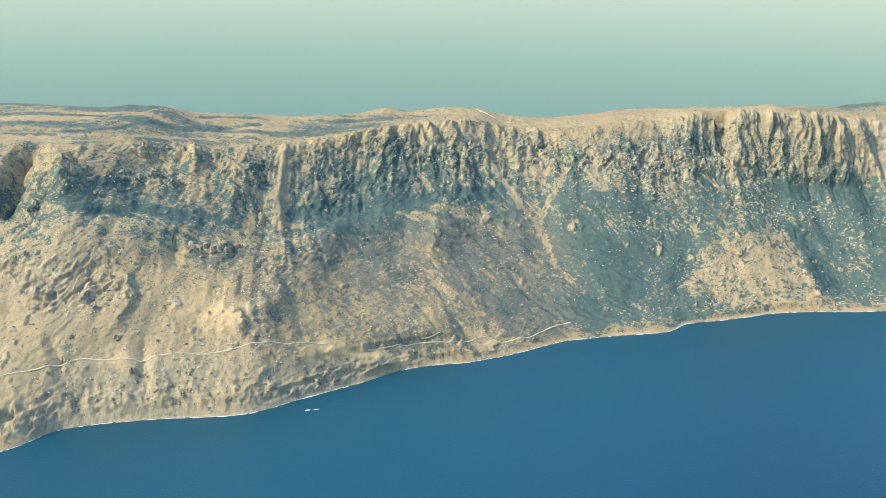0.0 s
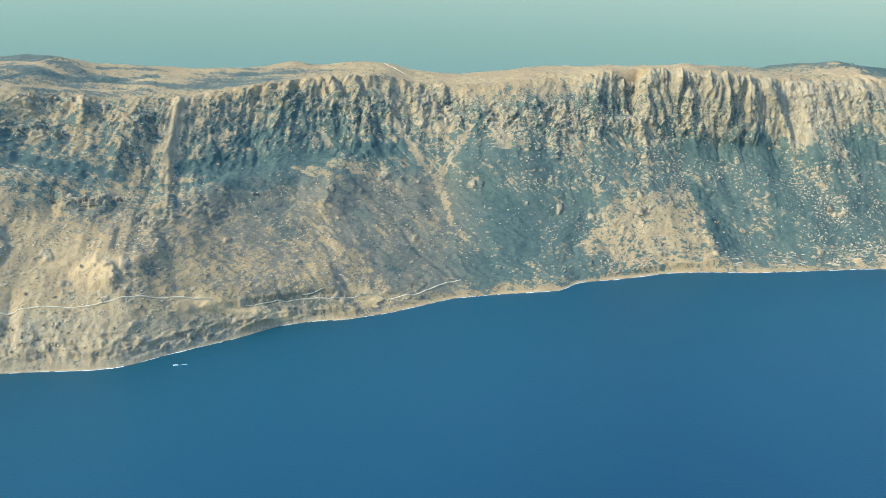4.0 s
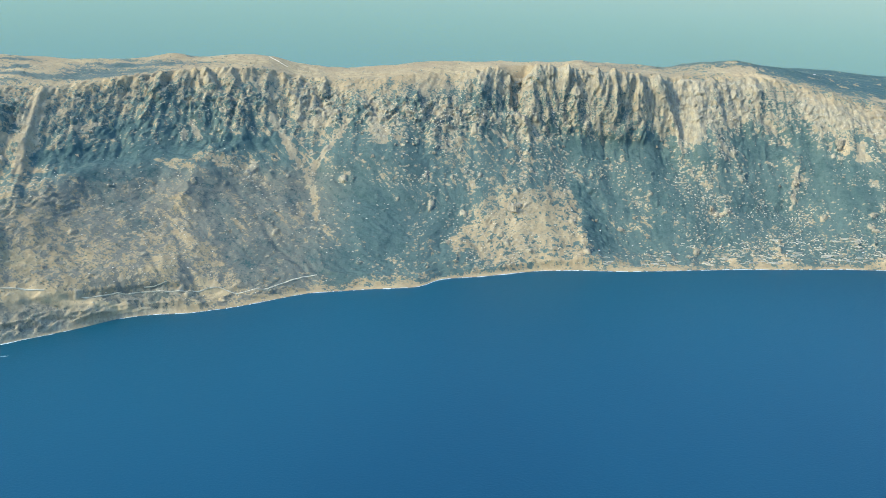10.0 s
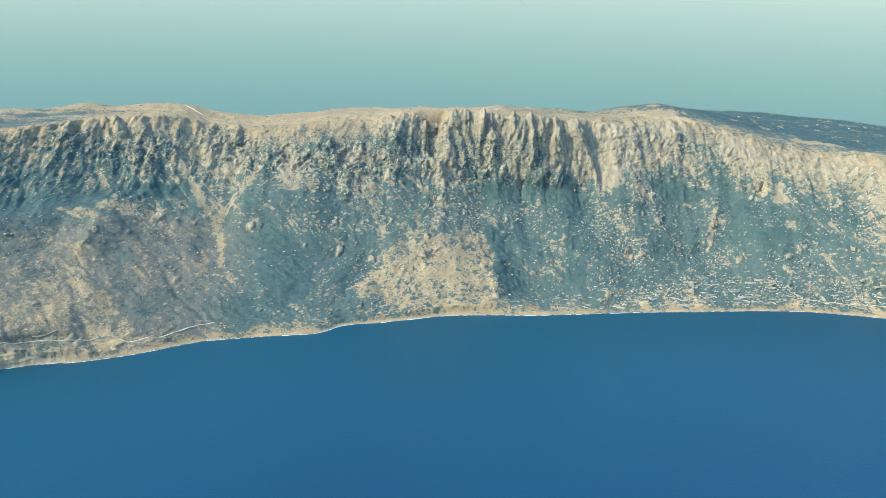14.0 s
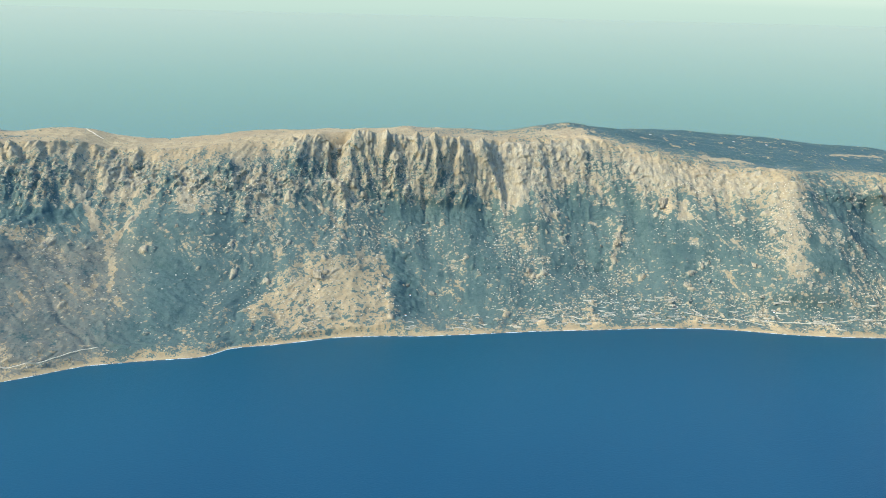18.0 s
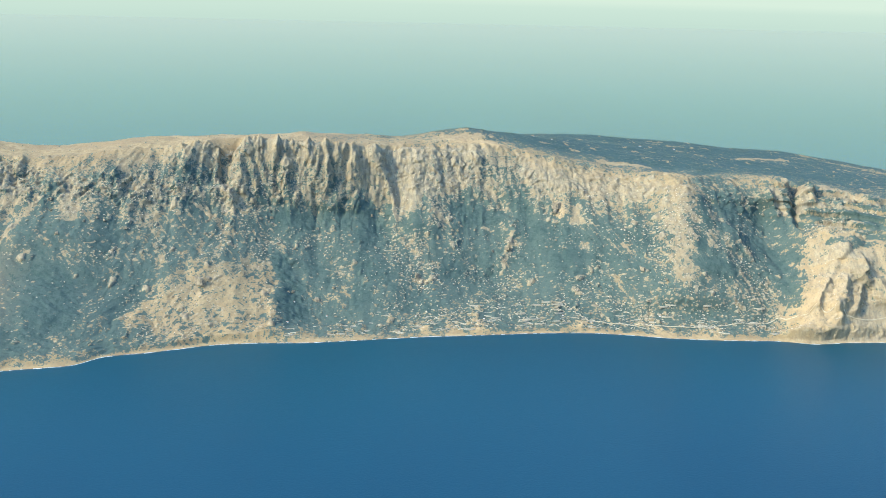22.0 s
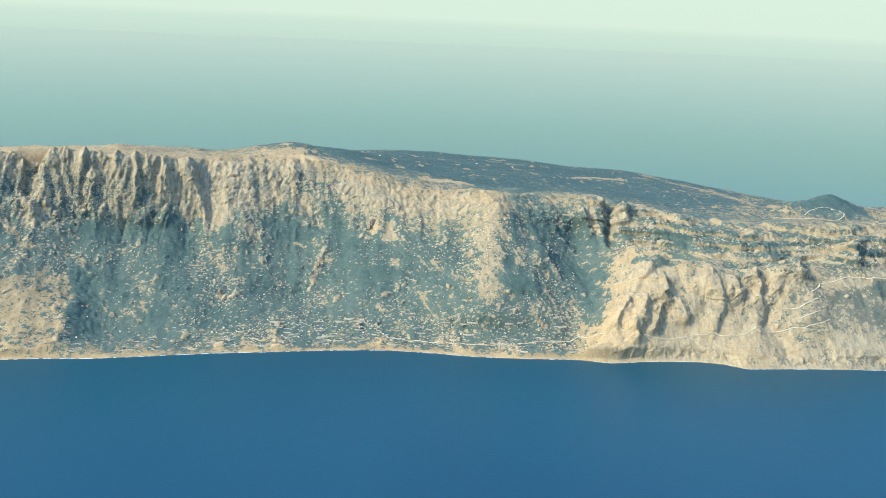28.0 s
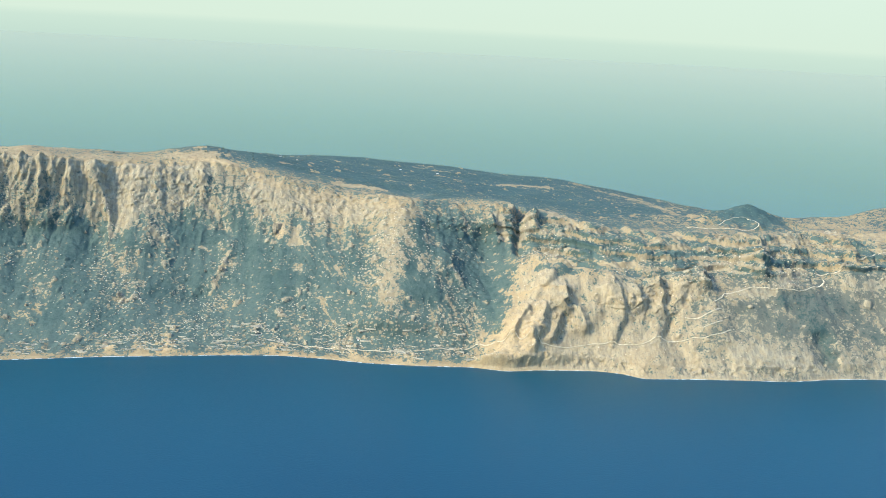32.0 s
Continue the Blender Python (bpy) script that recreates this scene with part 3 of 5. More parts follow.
SPURS += [
    ([(3.35, -1), (3.78, 2), (4.4, 5)], 10.0, 5.0, -12),
    ([(3.52, -25), (4.05, -26)], 8.8, 4.0, 4),
    ([(3.27, -3), (3.98, 10)], 7.4, 11.1, 4),
    ([(3.66, 31), (4.23, 33)], 5.2, 1.9, 3.2),
    ([(3.44, 41), (3.98, 37)], 5.2, 2.2, 4),
    ([(3.66, 52), (4.2, 52)], 4.5, 2.2, 3.2),
    ([(3.37, 58), (4.0, 57)], 4.4, 2.2, 3.4),
    ([(3.39, 66), (3.77, 64)], 4.4, 2.2, 3.2),
    ([(3.64, 84), (3.93, 80)], 5.2, 2.2, 3),
    ([(3.25, 105), (3.62, 100), (3.91, 96)], 9.1, 3.0, 4),
    ([(3.24, -61), (3.57, -65)], 6.4, 3.2, 3.4),
    ([(3.27, -95), (3.73, -101)], 5.7, 2.9, 2.4),
    ([(3.08, -24), (3.43, -28)], 5.0, 2.9, 2.6),
    ([(2.91, 41), (3.38, 39)], 2.6, 2.2, 2.6),
    ([(2.83, -52), (3.2, -52)], 3.5, 2.5, 2.4),
]
SPURS += [
    ([(3.84, -222), (4.32, -226)], 4.1, 1.7, 2.4),
    ([(3.72, -214), (4.38, -215)], 4.8, 2.4, 3),
    ([(3.81, -196), (4.33, -199)], 4.2, 2.1, 2.6),
    ([(3.76, -188), (4.38, -191)], 4.2, 3.2, 3),
    ([(3.69, -172), (3.93, -174)], 4.9, 2.5, 2.6),
    ([(3.5, -155), (3.8, -156)], 4.9, 3.1, 3),
    ([(3.72, -137), (4.03, -137)], 4.3, 2.1, 2.4),
    ([(3.74, -121), (4.12, -122)], 4.3, 2.5, 2.6),
    ([(2.9, 109), (3.33, 106), (3.72, 101), (4.03, 93)], 8.1, 3.3, 3.4),
    ([(3.65, 164), (3.98, 160)], 6.8, 3.4, 3),
    ([(2.97, 183), (3.23, 175), (3.43, 162)], 6.0, 4.5, -2.4),
    ([(2.03, 173), (2.31, 176), (2.66, 182), (2.9, 183)], 8.0, 3.3, 2.2),
    ([(1.89, 305), (2.28, 303), (2.84, 299), (3.45, 294)], 24.0, 12.0, 2.6),
    ([(2.3, 322), (2.82, 314)], 10.6, 4.2, 3.4),
]
SPURS += [
    ([(2.64, 363), (3.43, 365), (4.4, 369)], 3.2, 3.6, -6),
    ([(3.55, 374), (4.28, 379)], 5.3, 2.6, 5.8),
    ([(2.97, 351), (3.68, 347)], 5.1, 3.3, 3.5),
    ([(1.11, 349), (1.68, 359)], 9.9, 3.3, 5.8),
    ([(1.05, 364), (1.72, 370)], 7.3, 3.3, 5.8),
    ([(1.7, 382), (2.15, 383)], 13.4, 3.0, 6.5),
    ([(0.88, 372), (1.59, 378)], 5.3, 3.0, 4.3),
    ([(1.22, 393), (1.88, 391)], 6.6, 2.6, 4.3),
    ([(2.05, 416), (2.32, 416)], 8.7, 2.0, 4.3),
    ([(1.94, 428), (2.31, 425)], 6.7, 3.0, 5.8),
    ([(1.61, 441), (2.5, 440)], 6.8, 2.7, 6.5),
    ([(2.15, 467), (2.97, 469)], 13.8, 3.1, 7.2),
    ([(2.87, 509), (3.34, 511)], 14.0, 4.2, 5.8),
    ([(0.62, 361), (1.24, 361)], 5.2, 2.6, 3.8),
    ([(0.33, 537), (1.32, 535)], 7.4, 6.1, -4),
    ([(3.11, 506), (3.58, 511)], 7.1, 2.5, 3.5),
    ([(0.2, 476), (0.8, 472)], 5.9, 3.0, -1.8),
]
# thick scrub and shaded slopes, bare and sunlit ground, broken rock: strength, path of (x, v, half width)
# slopes in shade are put into the colour as thick scrub
DENSE_AND_SHADED = [
    (0.6, [(-268, 3.08, 3.0), (-253, 3.0, 8.0), (-228, 2.82, 10.7), (-203, 2.81, 8.4), (-176, 2.96, 7.9), (-149, 2.96, 5.4)]),
    (0.4, [(-251, 2.74, 3.0), (-227, 2.37, 3.0), (-209, 2.49, 4.4)]),
    (0.5, [(-362, 3.17, 2.2), (-349, 3.12, 3.3), (-335, 3.04, 1.9)]),
    (0.45, [(-335, 3.17, 4.5), (-319, 3.11, 5.7), (-303, 3.1, 5.2), (-290, 2.93, 4.1)]),
    (0.3, [(-342, 3.39, 5.7), (-355, 3.53, 3.9)]),
    (0.35, [(-241, 3.27, 3.8), (-226, 3.27, 4.5)]),
    (0.5, [(33, 2.87, 6.5), (51, 2.83, 8.7), (83, 2.92, 5.9)]),
    (0.7, [(38, 2.18, 4.9), (40, 1.8, 7.6), (39, 1.38, 6.1)]),
    (0.3, [(-163, 1.51, 4.2), (-156, 1.2, 5.9), (-150, 1.08, 4.7)]),
    (0.3, [(-96, 2.31, 8.0), (-82, 1.95, 9.8), (-73, 1.41, 8.2)]),
]
DENSE_AND_SHADED += [
    (0.6, [(-386, 4.4, 2.4), (-362, 4.43, 3.7), (-329, 4.48, 4.5), (-294, 4.65, 3.4)]),
    (0.6, [(-414, 4.32, 2.3), (-390, 4.32, 2.4)]),
    (0.5, [(-324, 4.87, 2.0), (-296, 4.85, 2.1)]),
    (0.5, [(290, 4.58, 5.5), (328, 4.43, 6.2), (311, 4.23, 4.5)]),
]
DENSE_AND_SHADED += [
    (0.7, [(35, 2.24, 4.1), (39, 1.82, 10.1), (47, 1.36, 9.9)]),
    (0.45, [(86, 3.1, 8.7), (93, 2.7, 9.3), (90, 2.16, 8.3), (86, 1.5, 6.7)]),
    (0.45, [(145, 3.0, 4.4), (159, 2.91, 9.5), (176, 2.93, 5.2)]),
    (0.3, [(165, 2.33, 6.4), (164, 1.7, 6.9)]),
    (0.3, [(-86, 2.14, 9.6), (-91, 1.61, 9.2)]),
    (0.3, [(193, 3.43, 3.0), (191, 2.81, 4.4), (215, 2.67, 5.0)]),
    (0.5, [(311, 3.47, 5.1), (323, 3.17, 10.8), (336, 2.94, 6.5)]),
    (0.5, [(330, 2.61, 4.3), (344, 2.25, 9.8), (342, 1.56, 7.4)]),
    (0.4, [(290, 2.07, 4.8), (304, 1.94, 7.5)]),
    (0.35, [(300, 3.24, 2.1), (300, 2.68, 2.5), (292, 2.28, 2.8)]),
]
DENSE_AND_SHADED += [
    (0.7, [(393, 3.4, 5.0), (403, 3.42, 6.3), (410, 3.44, 3.5)]),
    (0.5, [(370, 2.32, 2.0), (380, 2.33, 3.1), (392, 2.42, 2.0)]),
    (0.45, [(511, 3.17, 4.2), (524, 3.19, 4.9), (529, 3.01, 2.8)]),
    (0.4, [(518, 2.25, 6.8), (535, 2.06, 10.2), (560, 2.1, 9.0)]),
    (0.5, [(529, 1.76, 6.7), (537, 1.18, 5.3), (538, 0.5, 4.6)]),
    (0.3, [(503, 1.91, 6.8), (517, 1.52, 6.0)]),
    (0.4, [(423, 3.91, 2.9), (455, 3.87, 3.6), (484, 3.74, 2.9)]),
    (0.4, [(440, 3.39, 2.1), (478, 3.48, 2.8), (509, 3.49, 2.8)]),
    (0.35, [(584, 3.87, 4.5), (590, 3.01, 5.7)]),
    (0.3, [(328, 2.62, 4.9), (336, 1.97, 7.5)]),
    (0.3, [(564, 1.7, 6.8), (574, 1.26, 4.7)]),
]
# besides bare ground, faces the sun strikes are painted paler here
BARE_AND_SUNLIT = [
    (0.9, [(-271, 3.99, 4.2), (-272, 3.65, 4.7), (-272, 3.26, 3.7), (-270, 2.84, 3.2)]),
    (0.55, [(-258, 2.83, 1.8), (-267, 2.91, 2.7)]),
    (0.7, [(-150, 3.32, 2.4), (-140, 3.01, 2.4), (-133, 2.61, 2.3), (-126, 2.34, 2.3)]),
    (0.6, [(-106, 3.2, 2.8), (-115, 2.86, 2.0), (-122, 2.56, 2.0), (-125, 2.33, 2.0)]),
    (0.6, [(-125, 2.33, 2.0), (-121, 1.95, 1.3), (-119, 1.66, 1.0)]),
    (0.4, [(-130, 1.93, 1.6), (-127, 1.62, 1.6)]),
    (0.3, [(-135, 3.52, 8.4), (-122, 3.33, 9.0)]),
    (0.6, [(-90, 3.17, 6.9), (-86, 2.9, 6.2)]),
    (0.55, [(-195, 3.28, 1.0), (-180, 2.79, 1.0)]),
    (0.5, [(-198, 3.19, 0.7), (-189, 2.72, 0.6)]),
    (0.5, [(-209, 2.7, 1.0), (-197, 2.5, 0.9)]),
    (0.4, [(-187, 2.7, 4.5), (-161, 2.49, 6.5), (-151, 2.15, 5.2)]),
    (0.6, [(111, 4.02, 5.3), (110, 3.48, 3.4), (111, 3.15, 2.2)]),
    (0.5, [(-251, 3.39, 3.2), (-241, 3.36, 3.2)]),
    (0.5, [(-337, 3.42, 3.4), (-331, 3.49, 2.3)]),
    (0.6, [(-325, 3.88, 3.0), (-320, 3.94, 2.8)]),
    (0.4, [(-285, 3.38, 2.4), (-276, 3.28, 2.4)]),
]
BARE_AND_SUNLIT += [
    (0.9, [(249, 4.3, 3.8), (266, 4.4, 4.6), (282, 4.43, 3.1)]),
    (0.8, [(375, 5.45, 3.9), (400, 5.58, 4.4), (420, 5.6, 3.6)]),
    (0.45, [(450, 5.88, 6.5), (491, 5.6, 6.3), (501, 4.68, 3.9)]),
    (0.7, [(212, 4.72, 2.3), (220, 4.75, 2.4)]),
    (0.8, [(137, 4.5, 5.3), (167, 4.5, 5.3)]),
    (0.6, [(-413, 4.27, 2.3), (-383, 4.18, 1.7), (-334, 4.17, 1.9), (-297, 4.3, 1.6)]),
    (0.5, [(-419, 4.62, 3.7), (-382, 4.67, 3.1), (-342, 4.93, 2.6)]),
]
BARE_AND_SUNLIT += [
    (0.4, [(86, 4.52, 3.8), (116, 3.8, 12.6), (121, 3.39, 12.5), (115, 3.12, 6.5)]),
    (0.3, [(154, 3.87, 13.6), (145, 3.42, 10.4)]),
    (0.6, [(104, 3.72, 1.9), (106, 3.33, 2.6), (109, 2.95, 1.5)]),
    (0.7, [(182, 2.66, 1.8), (178, 2.36, 2.2), (173, 2.05, 1.4)]),
    (0.5, [(166, 3.42, 1.1), (175, 3.23, 1.1), (183, 2.99, 1.5)]),
    (0.5, [(52, 3.22, 1.1), (57, 2.97, 1.1), (63, 2.74, 0.7)]),
    (0.4, [(-18, 3.12, 0.7), (2, 2.81, 0.7), (18, 2.38, 0.7)]),
    (0.6, [(224, 3.06, 2.9), (224, 2.85, 5.1)]),
    (0.35, [(195, 3.89, 7.6), (219, 3.58, 11.1), (248, 3.6, 14.8), (272, 3.66, 8.8)]),
    (0.26, [(292, 3.34, 6.5), (281, 2.85, 9.9), (281, 2.34, 9.0), (278, 1.65, 5.4)]),
    (0.4, [(302, 2.5, 8.4), (317, 2.46, 4.2)]),
    (0.4, [(307, 2.93, 5.0), (314, 2.84, 2.8)]),
    (0.5, [(185, 2.55, 4.7)]),
    (0.5, [(166, 2.73, 3.3)]),
    (0.6, [(121, 1.96, 4.1)]),
    (0.5, [(70, 1.57, 4.0)]),
    (0.45, [(250, 2.38, 5.6)]),
    (0.5, [(227, 2.4, 3.2)]),
    (0.35, [(122, 2.56, 8.5), (128, 2.23, 5.6)]),
    (0.35, [(72, 2.07, 6.9), (86, 1.98, 4.8)]),
]
BARE_AND_SUNLIT += [
    (0.8, [(351, 3.74, 2.2), (354, 3.3, 3.3), (356, 3.01, 2.2)]),
    (0.8, [(372, 3.98, 2.6), (369, 3.42, 2.5), (362, 2.92, 1.4)]),
    (0.9, [(363, 3.04, 1.1), (362, 2.53, 0.7), (361, 2.3, 0.7)]),
    (0.8, [(371, 2.68, 1.0), (364, 2.32, 1.0), (360, 2.1, 1.0)]),
    (0.6, [(385, 4.33, 1.9), (391, 3.99, 5.1), (402, 3.89, 3.6)]),
    (0.7, [(385, 2.95, 5.6), (392, 2.8, 3.1)]),
    (0.5, [(378, 3.07, 2.5), (397, 3.24, 1.8)]),
    (0.7, [(370, 2.19, 4.0), (364, 1.72, 6.6), (349, 1.22, 4.6), (337, 0.35, 3.9)]),
    (0.6, [(408, 2.21, 8.6), (438, 1.94, 7.4), (457, 2.06, 4.7)]),
    (0.5, [(410, 2.98, 2.7), (432, 3.27, 2.8), (450, 3.35, 2.1)]),
    (0.7, [(443, 3.73, 2.1), (454, 3.86, 1.4)]),
    (0.5, [(482, 4.38, 1.5), (512, 4.27, 1.9), (535, 4.2, 1.5)]),
    (0.5, [(472, 3.12, 3.5), (497, 3.24, 4.9)]),
    (0.4, [(367, 1.06, 9.8), (400, 0.75, 9.8), (441, 1.16, 7.9)]),
    (0.4, [(479, 0.85, 7.9), (512, 0.6, 6.6)]),
    (0.5, [(537, 2.98, 4.9), (517, 2.74, 3.4)]),
    (0.4, [(487, 2.27, 4.8), (524, 2.55, 4.1)]),
    (0.5, [(576, 2.5, 4.9), (588, 2.61, 3.5)]),
]
CRAGS = [
    (0.9, [(-381, 2.44, 5.2), (-360, 2.14, 11.4), (-341, 2.05, 10.2), (-328, 2.03, 6.2)]),
    (0.8, [(-393, 4.0, 4.5), (-380, 3.23, 5.4), (-382, 2.76, 4.7)]),
    (0.8, [(-370, 3.79, 6.6), (-362, 3.55, 8.3), (-346, 3.52, 7.4), (-326, 3.52, 7.6)]),
    (0.9, [(-344, 3.93, 6.0), (-326, 3.95, 9.2), (-301, 3.79, 9.2), (-284, 3.68, 8.0)]),
    (0.8, [(-309, 2.59, 6.0), (-296, 2.48, 7.7), (-287, 2.62, 5.1)]),
    (0.8, [(-271, 2.42, 6.1), (-261, 2.31, 3.9)]),
    (0.7, [(-293, 3.38, 5.4), (-280, 3.01, 5.3)]),
    (0.5, [(-254, 2.36, 5.7), (-238, 1.97, 7.0)]),
    (0.9, [(-365, 0.38, 6.9), (-352, 0.17, 4.7)]),
    (0.6, [(-274, 0.17, 3.4), (-251, 0.23, 3.6), (-224, 0.25, 2.6)]),
]
CRAGS += [
    (0.7, [(-254, 3.84, 7.1), (-230, 3.8, 7.3), (-190, 3.54, 8.1), (-159, 3.49, 8.2)]),
    (0.9, [(-140, 3.87, 5.7), (-122, 3.61, 12.0), (-106, 3.33, 9.1)]),
    (0.9, [(-88, 3.36, 11.9), (-66, 3.34, 10.6), (-44, 3.28, 9.9), (-21, 3.33, 7.2)]),
    (0.6, [(123, 3.64, 14.8), (153, 3.59, 16.4)]),
    (0.5, [(204, 3.53, 11.1), (248, 3.6, 16.3), (271, 3.56, 8.7)]),
    (0.5, [(312, 3.38, 7.2), (333, 3.42, 8.7)]),
    (0.15, [(350, 3.49, 5.8), (369, 3.56, 6.5)]),
]
CRAGS += [
    (0.5, [(369, 1.71, 7.9), (381, 1.54, 9.2), (357, 1.15, 7.8)]),
    (0.6, [(405, 2.13, 8.6), (434, 1.95, 10.1), (462, 2.21, 7.4)]),
    (0.3, [(417, 3.42, 9.1), (452, 3.61, 9.8), (498, 3.74, 9.3), (539, 3.79, 8.7), (574, 3.47, 8.7)]),
    (0.7, [(390, 3.75, 9.4), (381, 2.66, 9.0)]),
    (0.7, [(346, 0.05, 3.2), (380, 0.2, 4.5), (423, 0.2, 3.2)]),
    (0.7, [(443, 0.2, 3.9), (476, 0.12, 3.9), (510, 0.17, 3.9)]),
    (0.6, [(530, 3.1, 8.4)]),
]


def cover(X, V):
    """How much scrub grows, from 0 to 1, by x and by height on the slope."""
    xs = [-400, -330, -270, -220, -170, -124, -80, -48, -30, 20, 38, 50, 70, 100, 120, 150, 178, 215, 260, 287, 320, 345, 370, 420, 470, 560]
    rows = [
        (0.12, [.05, .05, .1, .1, .2, .25, .35, .3, .3, .3, .3, .3, .4, .4, .4, .4, .35, .4, .35, .35, .3, .15, .22, .3, .36, .36]),
        (0.4, [.05, .06, .2, .4, .55, .6, .65, .65, .65, .65, .65, .65, .7, .65, .65, .65, .6, .65, .6, .6, .6, .2, .2, .3, .42, .42]),
        (1.2, [.03, .08, .32, .58, .75, .85, .85, .85, .85, .85, .9, .9, .85, .8, .8, .8, .8, .75, .72, .68, .7, .35, .3, .4, .58, .55]),
        (2.0, [.08, .12, .4, .7, .85, .9, .9, .9, .85, .85, .95, 1., .95, .9, .85, .9, .9, .85, .75, .6, .85, .65, .3, .36, .7, .6]),
        (2.7, [.42, .5, .68, .8, .85, .8, .85, .85, .8, .85, .9, .95, .9, .9, .8, .88, .9, .85, .78, .55, .92, .92, .6, .6, .65, .6]),
        (3.1, [.58, .62, .6, .85, .8, .7, .7, .7, .75, .8, .8, .85, .85, .7, .58, .7, .72, .68, .6, .42, .9, .88, .85, .78, .7, .68]),
        (3.6, [.5, .5, .45, .7, .65, .5, .45, .5, .6, .6, .6, .6, .55, .4, .35, .42, .46, .42, .42, .32, .78, .7, .78, .74, .7, .65]),
        (4.1, [.3, .32, .3, .2, .15, .05, .05, .05, .05, .05, .05, .08, .1, .12, .2, .3, .35, .4, .4, .4, .5, .45, .6, .6, .5, .4]),
        (4.5, [.34, .36, .36, .26, .1, .05, .05, .05, .05, .1, .1, .15, .25, .4, .4, .6, .8, .9, .95, .9, .9, .8, .8, .7, .6, .4]),
        (5.2, [.35, .35, .3, .2, .1, .1, .1, .2, .2, .2, .2, .2, .3, .5, .6, .8, .9, .9, .9, .9, .9, .9, .9, .85, .8, .6]),
        (6.0, [.3, .3, .3, .2, .2, .2, .2, .2, .2, .2, .2, .2, .3, .5, .6, .8, .9, .9, .9, .9, .9, .9, .9, .85, .8, .7]),
    ]
    vv = [r[0] for r in rows]
    per_x = np.array([np.interp(X[:, 0], xs, r[1]) for r in rows])
    out = np.zeros_like(X)
    for j in range(X.shape[1]):
        v = min(max(V[0, j], vv[0]), vv[-1])
        i = min(int(np.searchsorted(vv, v, "right")) - 1, len(vv) - 2)
        t = (v - vv[i]) / (vv[i + 1] - vv[i])
        out[:, j] = per_x[i] * (1 - t) + per_x[i + 1] * t
    return out


def sheet(name, X, Y, Z, material, fields=()):
    """A mesh over a grid of points, with named numbers at its points."""
    n, m = X.shape
    me = bpy.data.meshes.new(name)
    me.vertices.add(n * m)
    me.vertices.foreach_set("co", np.stack([X, Y, Z], -1).astype(np.float32).ravel())
    i = np.arange(n * m).reshape(n, m)
    q = np.stack([i[:-1, :-1], i[1:, :-1], i[1:, 1:], i[:-1, 1:]], -1).reshape(-1)
    me.loops.add(len(q))
    me.loops.foreach_set("vertex_index", q.astype(np.int32))
    me.polygons.add(len(q) // 4)
    me.polygons.foreach_set("loop_start", np.arange(0, len(q), 4, dtype=np.int32))
    for key, value in dict(fields).items():
        me.attributes.new(key, "FLOAT", "POINT").data.foreach_set("value", value.astype(np.float32).ravel())
    me.update(calc_edges=True)
    me.polygons.foreach_set("use_smooth", np.ones(len(q) // 4, bool))
    me.materials.append(material)
    return new(name, me)


GX, GV, GY, GZ, STEEP, KNOB, GS, CLIFF, MARKS, FIELD, CLEFT, TILTED = build_island()


def near(px, pv, rx, rv):
    return np.exp(-((GX - px) / rx) ** 2 - ((GV - pv) / rv) ** 2)


COVER = cover(GX, GV) + (0.22 * fbm((GX + 0.3 * GS) / 9, GS / 22, 141, 3) + 0.16 * fbm(GX / 3.0, GS / 4.2, 151, 2)) * (1 - smooth(GV, 4.0, 4.3))
RUNS = smooth(fbm((GX + 0.55 * GS) / 3.2, GS / 34, 153, 3, 0.6, True), 0.42, 0.75) * smooth(GV, 1.2, 1.6) * (1 - smooth(GV, 3.1, 3.5)) * smooth(fbm(GX / 24, GS / 24, 157, 2), -0.1, 0.3)
COVER = COVER - 0.5 * RUNS * (GX < 335) + 0.14 * smooth(GX, 60, 110) * (1 - smooth(GX, 325, 345)) * smooth(GV, 0.2, 0.5) * (1 - smooth(GV, 3.0, 3.5))
COVER = COVER + 0.35 * (0.3 - 1.6 * np.abs(TILTED)) * smooth(GX, -290, -250) * (1 - smooth(GX, -90, -50)) * (1 - smooth(GV, 2.6, 3.0))


def chute(path, width):
    p = np.array(path, float)
    s = GX - np.interp(GV, p[:, 0], p[:, 1]) - 1.3 * fbm(GV * 6, GX * 0.05, 91, 3)
    return np.exp(-(s / width) ** 2) * (GV > p[0, 0]) * (GV < p[-1, 0])


slip = chute([(0.15, -200), (0.6, -212), (1.1, -243)], 5)
# bare chutes, quarried ground, tilled ground and the pale edge of the water
OCHRE = np.zeros_like(GX)
for px, pv, rx, rv, s in [(-291, 1.75, 12, 0.22, 0.8), (-163, 0.9, 7, 0.3, 1.0), (-236, 0.98, 8, 0.1, 0.7), (122, 0.5, 4, 0.3, 0.7), (137, 0.45, 3, 0.35, 0.7), (262, 0.45, 6, 0.3, 0.6), (286, 0.35, 7, 0.25, 0.6), (-330, 1.0, 8, 0.15, 0.6), (-8, 1.75, 7, 0.3, 0.5),
                          (166, 4.2, 15, 0.14, 1.0), (153, 0.55, 5, 0.5, 0.9), (215, 0.5, 7, 0.4, 0.7), (350, 1.0, 16, 0.9, 0.6), (213, 3.05, 4, 0.15, 0.8)]:
    OCHRE = np.maximum(OCHRE, s * near(px, pv, rx, rv) * (0.6 + 0.8 * fbm(GX / 3, GV * 8, 83, 3)))
strand = np.exp(-((GZ - 0.35) / 0.35) ** 2) * (GV < 1.0) * smooth(fbm(GX / 14, GX * 0, 87, 3), -0.5, 0.2)
